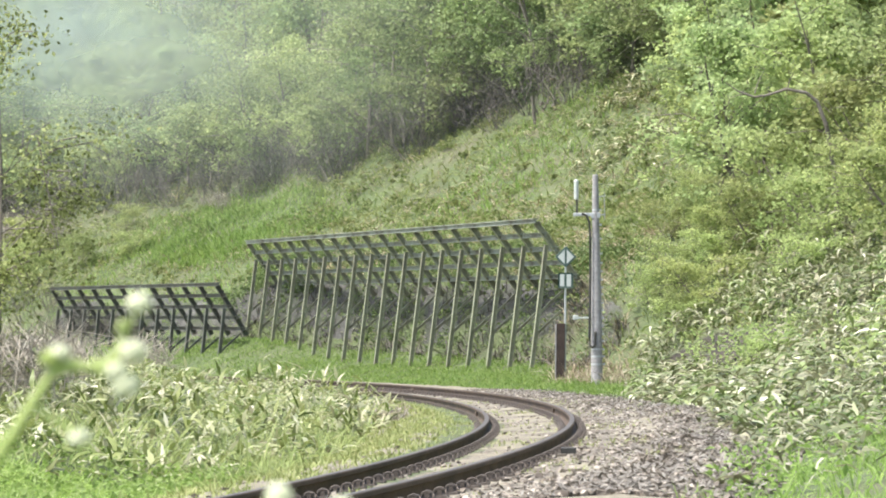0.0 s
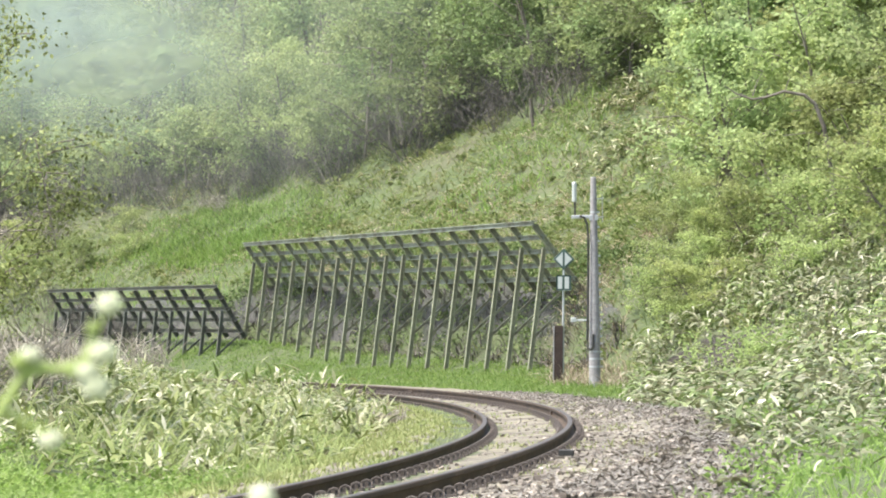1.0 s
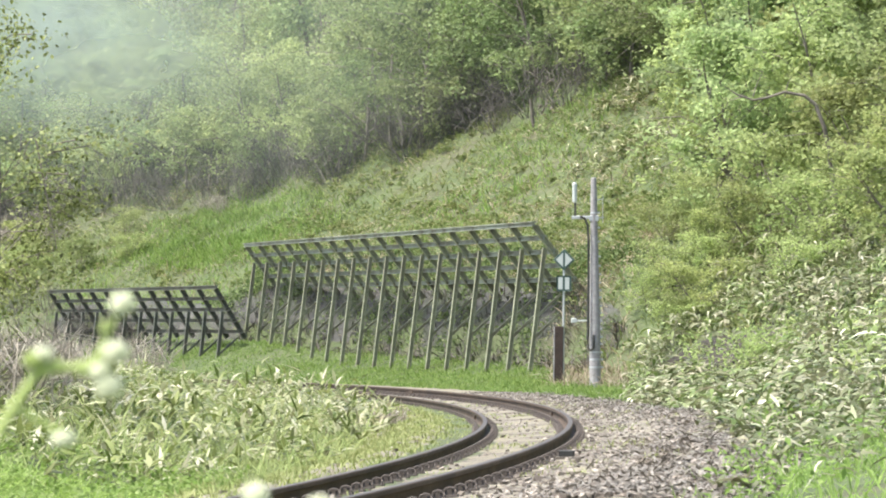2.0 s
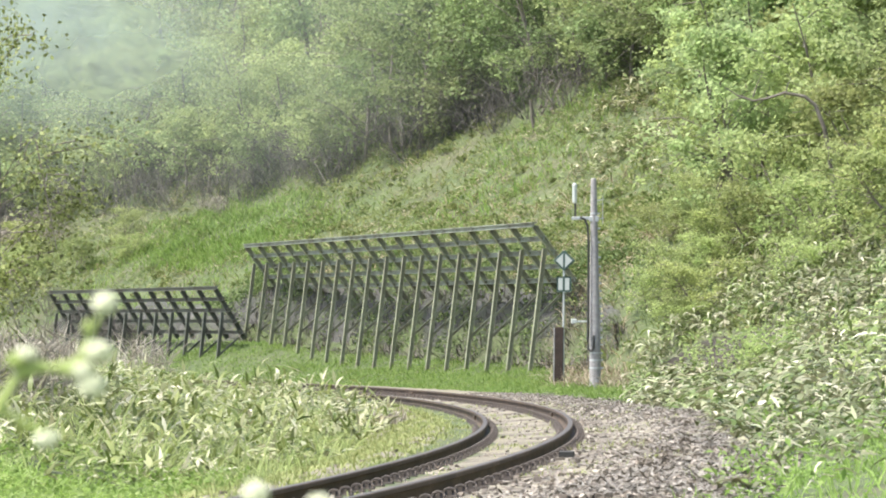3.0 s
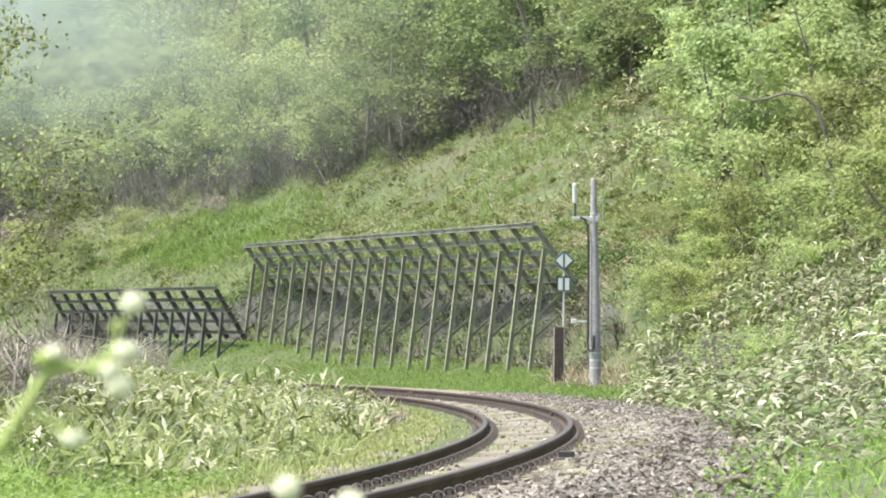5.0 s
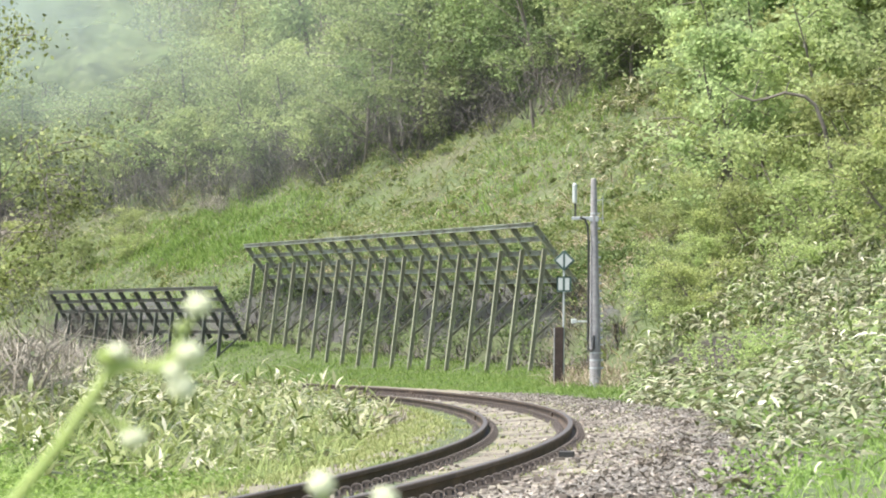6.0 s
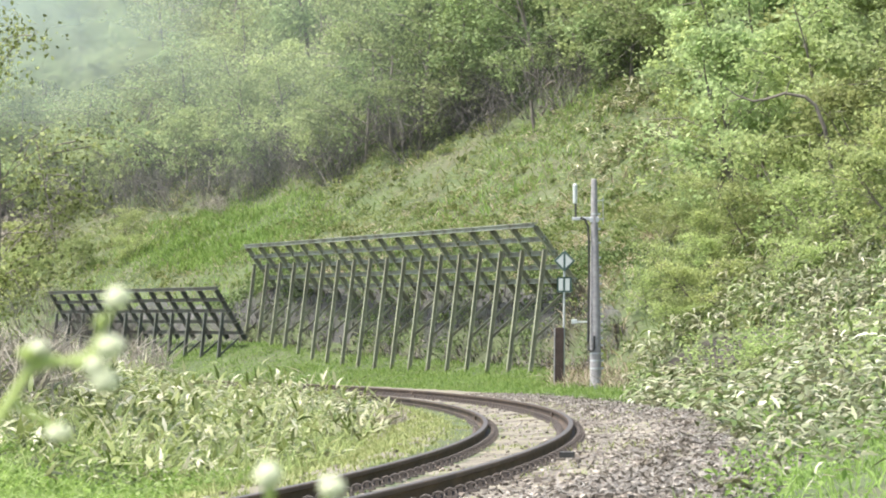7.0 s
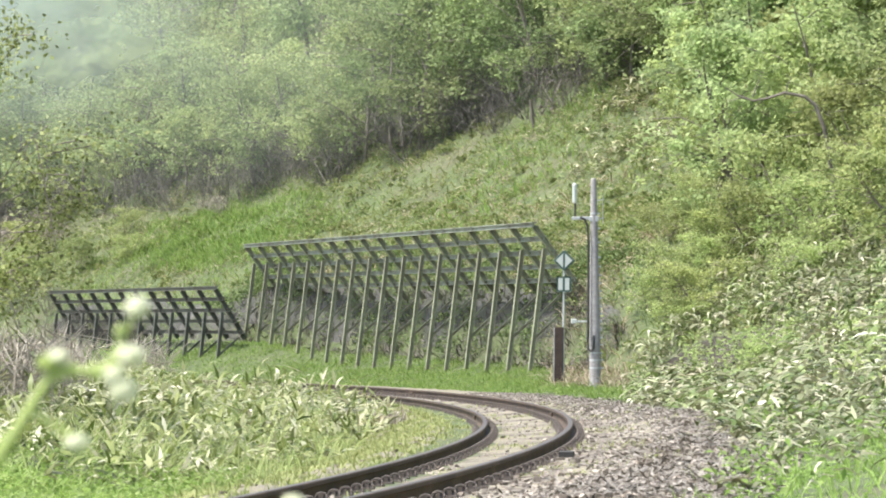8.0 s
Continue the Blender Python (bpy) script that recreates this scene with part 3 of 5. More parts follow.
def spread_kinds(kinds, spots, rng, lo=0.8, hi=1.2):
    """Stand copies of the kinds at spots (x, y, z); the first use of each kind is itself."""
    used = set()
    for p in spots:
        k = kinds[rng.randint(len(kinds))]
        m = Matrix.Translation(p) @ pose(0, 0, 0, rng.uniform(-4, 4), rng.uniform(-4, 4), rng.uniform(0, 360))
        f = rng.uniform(lo, hi)
        if k.name in used:
            c = copy_thing(k, m)
        else:
            used.add(k.name)
            k.matrix_basis, c = m, k
        c.scale = (f, f, f * rng.uniform(0.9, 1.1))
    for k in kinds:
        if k.name not in used:
            k.matrix_basis = Matrix.Translation(spots[0]) @ pose(0, 0, 0, 0, 0, 77)


# ---- woods on the slope ----


def wood_edge(a):
    """How far out from the track the wood begins, along the curve."""
    return float(np.interp(a, (0.25, 0.31, 0.35, 0.38, 0.40, 0.44, 0.49, 0.525, 0.6), (18.6, 18.2, 16.9, 15.6, 14.9, 13.8, 13.0, 11.6, 11.2)))


def forest():
    rng = np.random.RandomState(11)
    ash = "young broadleaf tree in fresh spring leaf on the slope"
    kinds = [tree_kind("tree", ash, 21, 7.0, 2.5, 0.14, 4300, 0.175, M_LEAF, 0.8),
             tree_kind("tree", ash, 22, 6.2, 2.8, 0.12, 4300, 0.175, M_LEAF, 0.85, stems=2),
             tree_kind("tree", "pale green broadleaf tree with loose spring crown", 23, 7.5, 2.4, 0.14, 4300, 0.175, M_LEAF2, 0.75),
             tree_kind("tree", "slender young tree with sparse fresh leaves", 24, 7.0, 2.0, 0.14, 3600, 0.155, M_LEAF, 0.7)]
    spots = []
    a = 0.2
    while a < 0.86:
        spots.append(place(wood_edge(a) + rng.uniform(0.2, 1.2), a))
        a += rng.uniform(1.7, 2.7) / 240
    for row in range(1, 5):
        a = 0.05 + row * 0.003
        while a < 0.88:
            spots.append(place(wood_edge(a) + 0.4 + row * 3.4 + rng.uniform(-1.2, 1.2), a))
            a += rng.uniform(2.8, 4.6) / 240 * (1 + 0.12 * row)
    vis = []
    for x, y, z in spots:
        px = 784 + x / y * 7000
        top = 620.8 - (z + 8 - 0.894) / y * 7000
        if -130 < px < 1700 and top < 700 and 620.8 - (z - 0.894) / y * 7000 > -130:
            vis.append((x, y, z))
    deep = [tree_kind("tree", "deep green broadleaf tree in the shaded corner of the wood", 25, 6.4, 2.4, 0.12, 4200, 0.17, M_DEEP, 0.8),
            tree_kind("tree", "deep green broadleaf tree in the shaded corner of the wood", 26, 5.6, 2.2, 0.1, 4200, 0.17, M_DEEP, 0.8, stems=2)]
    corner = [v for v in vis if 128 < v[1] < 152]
    spread_kinds(kinds, [v for v in vis if not 128 < v[1] < 152], rng, 0.75, 1.2)
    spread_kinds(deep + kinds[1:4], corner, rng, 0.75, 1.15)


def understory():
    rng = np.random.RandomState(12)
    kinds = [brush_kind("shrub", "bare grey-brown brush at the foot of the wood", 31, 2.1, 1.5, 46, M_BRUSH),
             brush_kind("shrub", "bare grey-brown brush at the foot of the wood", 32, 1.7, 1.6, 46, M_BRUSH)]
    spots = []
    for s0, step in ((-0.3, 2.2), (1.2, 2.6)):
        a = 0.335
        while a < 0.72:
            spots.append(place(wood_edge(a) + s0 + rng.uniform(-0.5, 0.6), a))
            a += rng.uniform(0.7, 1.3) * step / 240
    spread_kinds(kinds, spots, rng, 0.8, 1.25)


def low_brush():
    """Grey brush that grows up in front of the lower fence."""
    rng = np.random.RandomState(18)
    kinds = [brush_kind("shrub", "low grey brush before the lower snow fence", 33, 2.3, 1.6, 34, M_BRUSH)]
    spots = []
    a = 0.385
    while a < 0.5:
        spots.append(place(4.6 + (a - 0.385) * 22 + rng.uniform(-0.6, 0.5), a))
        a += rng.uniform(0.9, 1.7) / 230
    spread_kinds(kinds, spots, rng, 0.4, 0.62)


forest()
understory()
low_brush()


def edge_bushes():
    """Leafy bushes that close the foot of the wood."""
    rng = np.random.RandomState(17)
    kinds = [tree_kind("bush", "leafy green bush at the foot of the wood", 35, 2.4, 1.5, 0.03, 2600, 0.17, M_LEAF, 0.6, 0.03, 3, 0.2),
             tree_kind("bush", "pale leafy bush at the foot of the wood", 36, 2.0, 1.3, 0.03, 2200, 0.17, M_LEAF2, 0.55, 0.03, 3, 0.2)]
    spots = []
    a = 0.21
    while a < 0.62:
        spots.append(place(wood_edge(a) + rng.uniform(0.3, 1.8), a))
        a += rng.uniform(3.5, 8.0) / 240 * (0.35 if a < 0.28 else 1.0)
    spread_kinds(kinds, spots, rng, 0.7, 1.2)
    deep = [tree_kind("bush", "deep green bush hanging over the top of the slope", 37, 2.3, 1.5, 0.03, 2600, 0.15, M_DEEP, 0.6, 0.03, 3, 0.2)]
    spots, a = [], 0.275
    while a < 0.33:
        spots.append(place(wood_edge(a) + rng.uniform(0.5, 2.0), a))
        a += rng.uniform(1.0, 2.0) / 240
    spread_kinds(deep, spots, rng, 0.55, 0.95)


edge_bushes()


def near_trees():
    """The trees and tall shrubs that come lower down the slope."""
    rng = np.random.RandomState(13)
    a = tree_kind("tree", "dense bright green broadleaf tree low on the slope", 41, 5.0, 1.8, 0.06, 4900, 0.165, M_LEAF3, 0.55, 0.07, 2, uneven=1.6)
    b = tree_kind("tree", "pale silvery green tree with downy new leaves", 42, 5.2, 2.0, 0.1, 4900, 0.155, M_LEAF2, 0.55, 0.08, 2, uneven=1.6)
    c = tree_kind("tree", "low spreading green shrub with dense small leaves", 43, 2.6, 1.5, 0.03, 3800, 0.13, M_LEAF3, 0.5, 0.04, 3, 0.25)
    used = set()

    def stand(k, s, y, f, turn):
        ang = math.asin((y - CY) / (RAD + s))
        m = Matrix.Translation(place(s, ang)) @ pose(0, 0, 0, 0, 0, turn)
        if k.name in used:
            o = copy_thing(k, m)
        else:
            used.add(k.name)
            k.matrix_basis, o = m, k
        o.scale = (f, f, f)

    for k, s, y, f in ((c, 10.4, 92, 1.0), (c, 11.6, 90, 1.15), (a, 12.0, 98, 0.85), (b, 14.0, 100, 1.0), (b, 14.3, 93, 0.95), (a, 13.0, 90, 0.8), (c, 9.3, 97, 0.45), (c, 9.0, 100, 0.40), (a, 15.8, 104, 1.0), (a, 16.4, 97, 1.0), (a, 16.0, 110, 0.9), (c, 12.6, 106, 1.0), (c, 12.2, 86, 1.0), (a, 18.5, 104, 1.1), (a, 19.0, 97, 1.1), (b, 18.0, 112, 1.0), (c, 13.9, 111, 0.6), (c, 9.9, 81, 0.85), (b, 16.5, 90, 1.0), (a, 15.0, 86, 0.9), (c, 8.4, 84, 0.5), (a, 20.5, 112, 1.1), (c, 8.0, 92, 0.55), (c, 8.2, 96, 0.5), (c, 7.6, 96, 0.40), (c, 10.6, 104, 0.45), (a, 17.4, 101, 1.1), (a, 14.6, 94, 0.9), (b, 20.0, 104, 1.1), (a, 21.5, 100, 1.1), (b, 17.2, 95, 0.9), (c, 10.9, 86, 0.9), (a, 18.0, 120, 1.0), (a, 19.0, 126, 0.9), (c, 9.0, 95, 0.45), (c, 7.4, 92, 0.4), (b, 12.6, 91, 0.9), (b, 10.3, 98, 1.0), (b, 12.2, 107, 1.1), (a, 13.2, 109, 1.05), (b, 12.9, 104, 1.05), (c, 9.5, 97, 0.6), (c, 9.9, 95, 0.7), (c, 9.7, 86.5, 0.8), (b, 11.2, 100, 0.95), (a, 11.9, 95, 1.0), (a, 13.4, 102, 1.0), (a, 19.5, 114, 0.9), (b, 20.5, 118, 1.0), (a, 21.0, 122, 1.0), (a, 14.4, 111, 0.9), (b, 14.9, 108, 0.9), (a, 16.6, 120, 0.9), (b, 17.4, 121, 1.0), (a, 17.2, 114, 1.0), (a, 15.5, 106, 0.95), (c, 7.9, 161, 0.6), (c, 8.5, 158, 0.55), (c, 9.2, 155, 0.4), (c, 10.0, 167, 0.7), (c, 8.8, 165, 0.6), (c, 10.9, 160, 0.5), (c, 7.3, 91.5, 0.36), (c, 19.2, 133.2, 0.9), (c, 19.6, 132.4, 0.9), (a, 19.9, 135, 0.75), (a, 19.6, 137.5, 0.8), (a, 21.0, 134, 0.8)):
        stand(k, s, y, f, rng.uniform(0, 360))


near_trees()


def left_tree():
    """The tree whose twigs hang into view beside the track."""
    root = tree_kind("tree", "roadside tree with sparse hanging yellow-green leaves", 51, 6.4, 1.05, 0.2, 4200, 0.065, M_HANG, 0.6, 0.035, 1, 0.0)
    x, y = -5.2, 46.0
    root.matrix_basis = pose(x, y, float(height(x, y)))


left_tree()

# ---- grass, bamboo grass and herbs ----


def stuff(name, me, label, category):
    return tagged(new(name, me), label, category, kind="stuff")


def field(n, rng, s0, s1, y0, y1, keep=None):
    """Random feet on the ground within a stretch of the plan; keep(s, x, y) gives the chance."""
    s = rng.uniform(s0, s1, n)
    y = rng.uniform(y0, y1, n)
    a = np.arcsin(np.clip((y - CY) / (RAD + s), -1, 1))
    x, y = polar(s, a)
    if keep is not None:
        ok = rng.uniform(0, 1, n) < keep(s, x, y)
        s, x, y = s[ok], x[ok], y[ok]
    return np.stack([x, y, height(x, y)], 1), s


def random_dirs(n, rng):
    a = rng.uniform(0, 2 * math.pi, n)
    return np.stack([np.cos(a), np.sin(a)], 1)


def bamboo_grass(name, label, foot, tall, rng, mat, per=7, length=0.24, width=0.05, rise=(0.05, 0.9), droop=(0.6, 2.0)):
    """Stems with broad drooping leaves round their upper part."""
    n = len(foot)
    stem_tip = foot + np.stack([rng.normal(0, 0.12, n), rng.normal(0, 0.12, n), tall], 1)
    f = rng.uniform(0.35, 1.0, (n, per, 1))
    base = (foot[:, None] * (1 - f) + stem_tip[:, None] * f).reshape(-1, 3)
    m = len(base)
    ln = length * rng.uniform(0.6, 1.35, m)
    me = blades(name, base, random_dirs(m, rng), rng.uniform(*rise, m), ln, width * rng.uniform(0.6, 1.4, m), rng.uniform(*droop, m), mat, rng)
    return stuff(name, me, label, "bamboo grass")


def plants():
    rng = np.random.RandomState(14)
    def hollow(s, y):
        """A shaded gap in the bamboo grass where old stalks have collapsed; dark earth paints its shade."""
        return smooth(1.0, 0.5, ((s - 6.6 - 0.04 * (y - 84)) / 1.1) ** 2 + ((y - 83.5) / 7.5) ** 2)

    # right-hand bank
    foot, s = field(15500, rng, 2.0, 10.5, 25, 96, lambda s, x, y: (0.12 + 0.88 * smooth(-0.5, 0.2, wave(x, y, 1.5, 61))) * smooth(96, 84, y) * smooth(0.045, 0.056, x / y) * smooth(1.95, 2.5, s + 0.25 * wave(x, y, 1.1, 86)) * smooth(10.8, 8.5, s) * (0.16 + 0.84 * smooth(32, 42, y)) * (1 - 0.94 * hollow(s, y)))
    tall = (0.4 + 0.45 * rng.uniform(0, 1, len(foot))) * (0.5 + 0.5 * smooth(2.0, 4.5, s)) * (1 + 0.4 * wave(foot[:, 0], foot[:, 1], 1.3, 62) + 0.25 * wave(foot[:, 0], foot[:, 1], 3.0, 82))
    tall = tall * (1 - 0.62 * smooth(0.09, 0.078, foot[:, 0] / foot[:, 1]) * smooth(46, 56, foot[:, 1]) * smooth(6.3, 5.6, s))
    half, near = rng.uniform(0, 1, len(foot)) < 0.64, foot[:, 1] < 46
    for mat, pick, label in ((M_SASA2, half, "pale winter-worn bamboo grass covering the bank"), (M_SASA, ~half, "green bamboo grass with bleached leaf edges on the bank")):
        bamboo_grass("bamboo_grass", label, foot[pick & ~near], tall[pick & ~near], rng, mat, 7, 0.34, 0.068, (0.0, 0.75), (0.8, 2.3))
        bamboo_grass("bamboo_grass", label, foot[pick & near], tall[pick & near] * 0.8, rng, mat, 7, 0.24, 0.05)
    # inside of the curve
    foot, s = field(9000, rng, -14, -1.5, 35, 92, lambda s, x, y: (0.3 + 0.7 * smooth(-0.6, 0.2, wave(x, y, 1.6, 74))) * smooth(-1.9, -2.6, s + 0.35 * wave(x, y, 0.8, 63) + 0.9 * smooth(48, 36, y) - 0.22 * smooth(58, 70, y)) * smooth(34.5, 38, y + 1.2 * wave(x, y, 1.0, 75)))
    tall = (0.25 + 0.4 * rng.uniform(0, 1, len(foot)) ** 1.5) * (0.65 + 0.35 * smooth(38, 50, foot[:, 1]) + 0.36 * smooth(48, 58, foot[:, 1])) * (0.72 + 0.28 * smooth(-2.0, -3.8, s)) * (1 + 0.4 * wave(foot[:, 0], foot[:, 1], 1.0, 64) + 0.25 * wave(foot[:, 0], foot[:, 1], 2.6, 77))
    tall = tall * (1 + 0.15 * smooth(60, 70, foot[:, 1]) * smooth(-0.045, -0.034, foot[:, 0] / foot[:, 1]))
    tall = tall * (1 - 0.4 * smooth(-0.04, -0.058, foot[:, 0] / foot[:, 1]) * smooth(50, 58, foot[:, 1]))
    pale = rng.uniform(0, 1, len(foot)) < 0.27
    bamboo_grass("bamboo_grass", "light green bamboo grass beside the inner rail", foot[~pale], tall[~pale], rng, M_SASA3, 6, 0.26, 0.055, (0.2, 1.0), (0.2, 1.6))
    bamboo_grass("bamboo_grass", "yellowed bamboo grass beside the inner rail", foot[pale], tall[pale], rng, M_SASA2, 6, 0.26, 0.055, (0.2, 1.0), (0.2, 1.8))

    # a worn patch high on the slope
    foot, s = field(900, rng, 13.5, 18.5, 108, 134, lambda s, x, y: smooth(0.03, 0.038, x / y) * smooth(0.062, 0.054, x / y) * smooth(-0.4, 0.4, wave(x, y, 0.9, 85)))
    bamboo_grass("bamboo_grass", "pale worn bamboo grass high on the slope", foot, 0.2 + 0.3 * rng.uniform(0, 1, len(foot)), rng, M_SASA2, 6, 0.36, 0.075)

    def grass(name, label, n, zone, size, wide, mat, keep=None, rise=(0.75, 1.0), droop=(0.2, 1.2), on_bed=False):
        foot, s = field(n, rng, *zone, keep)
        if on_bed:
            foot[:, 2] = bed_z(s, foot[:, 0], foot[:, 1]) + 0.015
        m = len(foot)
        me = blades(name, foot - np.array([0, 0, 0.02]), random_dirs(m, rng), rng.uniform(*rise, m), size * rng.uniform(0.5, 1.4, m) * (1 + 0.45 * wave(foot[:, 0], foot[:, 1], 1.7, 73)), wide * rng.uniform(0.6, 1.4, m), rng.uniform(*droop, m), mat, rng, 2)
        stuff(name, me, label, "grass")

    grass("grass", "bright fresh grass beside the track", 34000, (-6.0, -2.0, 27, 36.5), 0.15, 0.02, M_FRESH)
    grass("grass", "yellow-green grass stalks among the bamboo grass", 16000, (-9, -2.2, 36, 80), 0.5, 0.018, M_LEAF3, lambda s, x, y: 0.3 + 0.7 * smooth(-0.4, 0.5, wave(x, y, 0.9, 76)))
    grass("grass", "short yellow-green grass along the inner rail", 52000, (-3.2, -0.72, 24, 75), 0.075, 0.016, M_YELLOW, lambda s, x, y: 0.3 + 0.7 * smooth(-0.3, 0.3, wave(x, y, 1.5, 65)), on_bed=True)
    grass("grass", "lush bright grass on the bank before the snow fence", 56000, (2.7, 6.3, 72, 135), 0.18, 0.03, M_GRASS, lambda s, x, y: smooth(0.052, 0.043, x / y), (0.5, 1.0), (0.4, 1.6))
    grass("grass", "lush bright grass on the bank along the far track", 8000, (2.2, 7.0, 135, 190), 0.25, 0.04, M_GRASS)
    grass("grass", "tall fresh grass at the foot of the bank", 6500, (2.3, 5.5, 22, 42), 0.2, 0.018, M_GRASS, lambda s, x, y: 0.25 + 0.75 * smooth(-0.2, 0.5, wave(x, y, 1.2, 66)))
    grass("grass", "thin yellow grass tufts in the track bed", 12000, (-0.35, 2.3, 26, 78), 0.065, 0.014, M_YELLOW, lambda s, x, y: smooth(0.1, 0.6, wave(x, y, 1.6, 67)) * (1 - 0.85 * smooth(0.2, 0.08, np.abs(s - 0.53))), (0.4, 1.0), (0.2, 1.4), True)
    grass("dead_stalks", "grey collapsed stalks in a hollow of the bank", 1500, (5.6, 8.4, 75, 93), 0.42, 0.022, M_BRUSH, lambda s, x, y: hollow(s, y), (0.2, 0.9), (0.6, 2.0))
    grass("dry_stalks", "dry straw stalks round the pole and sign", 7000, (4.2, 8.2, 82, 101), 0.4, 0.03, M_STRAW, lambda s, x, y: smooth(0.025, 0.03, x / y) * smooth(0.05, 0.042, x / y), (0.5, 1.0), (0.3, 1.6))
    grass("grass", "thin grass beside the track near the camera", 9000, (2.6, 9.0, -8, 24), 0.2, 0.012, M_GRASS)

    def green_band(s, y):
        """The lush strip that climbs the slope behind the gap between the fences."""
        mid = 10.2 + (y - 140) * 0.06
        return smooth(3.2, 1.4, np.abs(s - mid) + 0.5 * wave(s * 3, y, 0.8, 88)) * smooth(141, 147, y) * smooth(160, 154, y) * smooth(8.0, 8.7, s)

    def bare(s, x, y):
        """Thin cover behind the lower fence and in the hollow of the bank."""
        return (1 - 0.8 * green_band(s, y)) * (1 - 0.65 * smooth(7.6, 7.0, s + 0.4 * wave(x, y, 1.1, 72)) * smooth(130, 134, y) * smooth(172, 164, y)) * (1 - 0.9 * hollow(s, y)) * (1 - 0.8 * smooth(7.9, 7.2, s + 0.3 * wave(x, y, 1.3, 70)) * smooth(93, 97, y) * smooth(142, 136, y))

    grass("slope_grass", "mixed spring herbs and grass covering the steep slope", 84000, (6.3, 21, 78, 190), 0.34, 0.06, M_HERB, bare, (0.4, 1.0), (0.4, 1.8))
    grass("slope_grass", "fresh green grass patches on the steep slope", 70000, (6.5, 19, 78, 190), 0.36, 0.05, M_GRASS, lambda s, x, y: np.minimum(1, bare(s, x, y) + green_band(s, y)) * (1 - hollow(s, y)) * np.maximum(0.5 * smooth(0.1, 0.6, wave(x, y, 0.35, 68)), green_band(s, y)))
    grass("slope_grass", "lush green strip of grass climbing the slope", 22000, (6.8, 14.2, 134, 168), 0.34, 0.06, M_GRASS, lambda s, x, y: green_band(s, y))
    # the steep face behind the tall fence: hanging grey stalks below, leafy herbs in shade-dark colour above
    grass("bank_stalks", "grey-green dead stalks on the steep bank behind the fence", 9000, (5.9, 7.0, 95, 136), 0.42, 0.035, M_BRUSH, lambda s, x, y: 0.35 + 0.65 * smooth(-0.3, 0.4, wave(x, y, 1.6, 83)), (0.5, 1.0), (0.3, 1.6))
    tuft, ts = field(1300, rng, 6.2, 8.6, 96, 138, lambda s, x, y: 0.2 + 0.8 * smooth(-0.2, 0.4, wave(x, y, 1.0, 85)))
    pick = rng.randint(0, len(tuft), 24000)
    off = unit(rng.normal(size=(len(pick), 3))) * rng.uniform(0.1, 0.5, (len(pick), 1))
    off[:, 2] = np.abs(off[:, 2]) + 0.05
    stuff("bank_tufts", leaves("bank_tufts", tuft[pick] + off, 0.11 * rng.uniform(0.5, 1.3, len(pick)), 0.5, M_BANK_SHADE, rng, 0.5), "leafy green herbs behind the fence, coloured darker for its shade", "herbs")
    grass("bank_straw", "pale dry grass lying on the bank above the fence foot", 7000, (7.4, 9.8, 100, 132), 0.5, 0.04, M_STRAW, lambda s, x, y: smooth(-0.3, 0.3, wave(x, y, 0.8, 87)), (0.1, 0.6), (0.2, 1.2))
    grass("slope_straw", "dry straw and dead stalks lying on the slope", 30000, (8.2, 18, 78, 190), 0.45, 0.04, M_STRAW, lambda s, x, y: 0.06 + 0.94 * smooth(0.15, 0.6, wave(x, y, 0.5, 69) * (1 - green_band(s, y))), (0.1, 0.7), (0.2, 1.2))
    for s0, y0, ds, dy, n in ((13.2, 127.0, 1.6, 7.0, 5200), (16.4, 129.5, 1.3, 3.5, 2600), (9.9, 158.0, 1.2, 4.5, 3000), (12.3, 117.0, 1.0, 4.0, 1500)):
        grass("dry_patch", "bleached dry grass and stalks on the slope", n, (s0 - 2 * ds, s0 + 2 * ds, y0 - 2 * dy, y0 + 2 * dy), 0.45, 0.045, M_STRAW,
              lambda s, x, y: np.exp(-((s - s0) / ds) ** 2 - ((y - y0) / dy) ** 2) * smooth(-0.5, 0.3, wave(x, y, 1.2, 89)), (0.2, 0.9), (0.3, 1.6))
    foot, _ = field(12000, rng, -6.0, -2.3, 27, 38)
    foot = foot + np.stack([np.zeros(len(foot)), np.zeros(len(foot)), rng.uniform(0.02, 0.3, len(foot)) ** 1.2], 1)
    stuff("meadow_herbs", leaves("meadow_herbs", foot, 0.06 * rng.uniform(0.5, 1.4, len(foot)), 0.55, M_FRESH, rng, 0.8), "bright fresh broad-leaved herbs in the grass", "herbs")
    mid, _ = field(2600, rng, 6.6, 18, 76, 185, lambda s, x, y: bare(s, x, y) * (0.25 + 0.75 * smooth(-0.3, 0.5, wave(x, y, 0.6, 78))))
    big = rng.uniform(0.18, 0.55, len(mid)) * (1 + 0.4 * wave(mid[:, 0], mid[:, 1], 0.9, 79))
    pick = rng.randint(0, len(mid), 50000)
    off = unit(rng.normal(size=(len(pick), 3))) * rng.uniform(0.5, 1.0, (len(pick), 1)) * big[pick][:, None]
    off[:, 2] = np.abs(off[:, 2]) * 0.8
    stuff("slope_herbs", leaves("slope_herbs", mid[pick] + off, 0.15 * rng.uniform(0.5, 1.3, len(pick)), 0.65, M_HERB, rng, 0.8), "low broad-leaved herb clumps among the slope grass", "herbs")
    foot, _ = field(9000, rng, 2.5, 5.0, 24, 46, lambda s, x, y: smooth(0.0, 0.7, wave(x, y, 1.3, 81)))
    foot = foot + np.stack([np.zeros(len(foot)), np.zeros(len(foot)), rng.uniform(0.05, 0.4, len(foot))], 1)
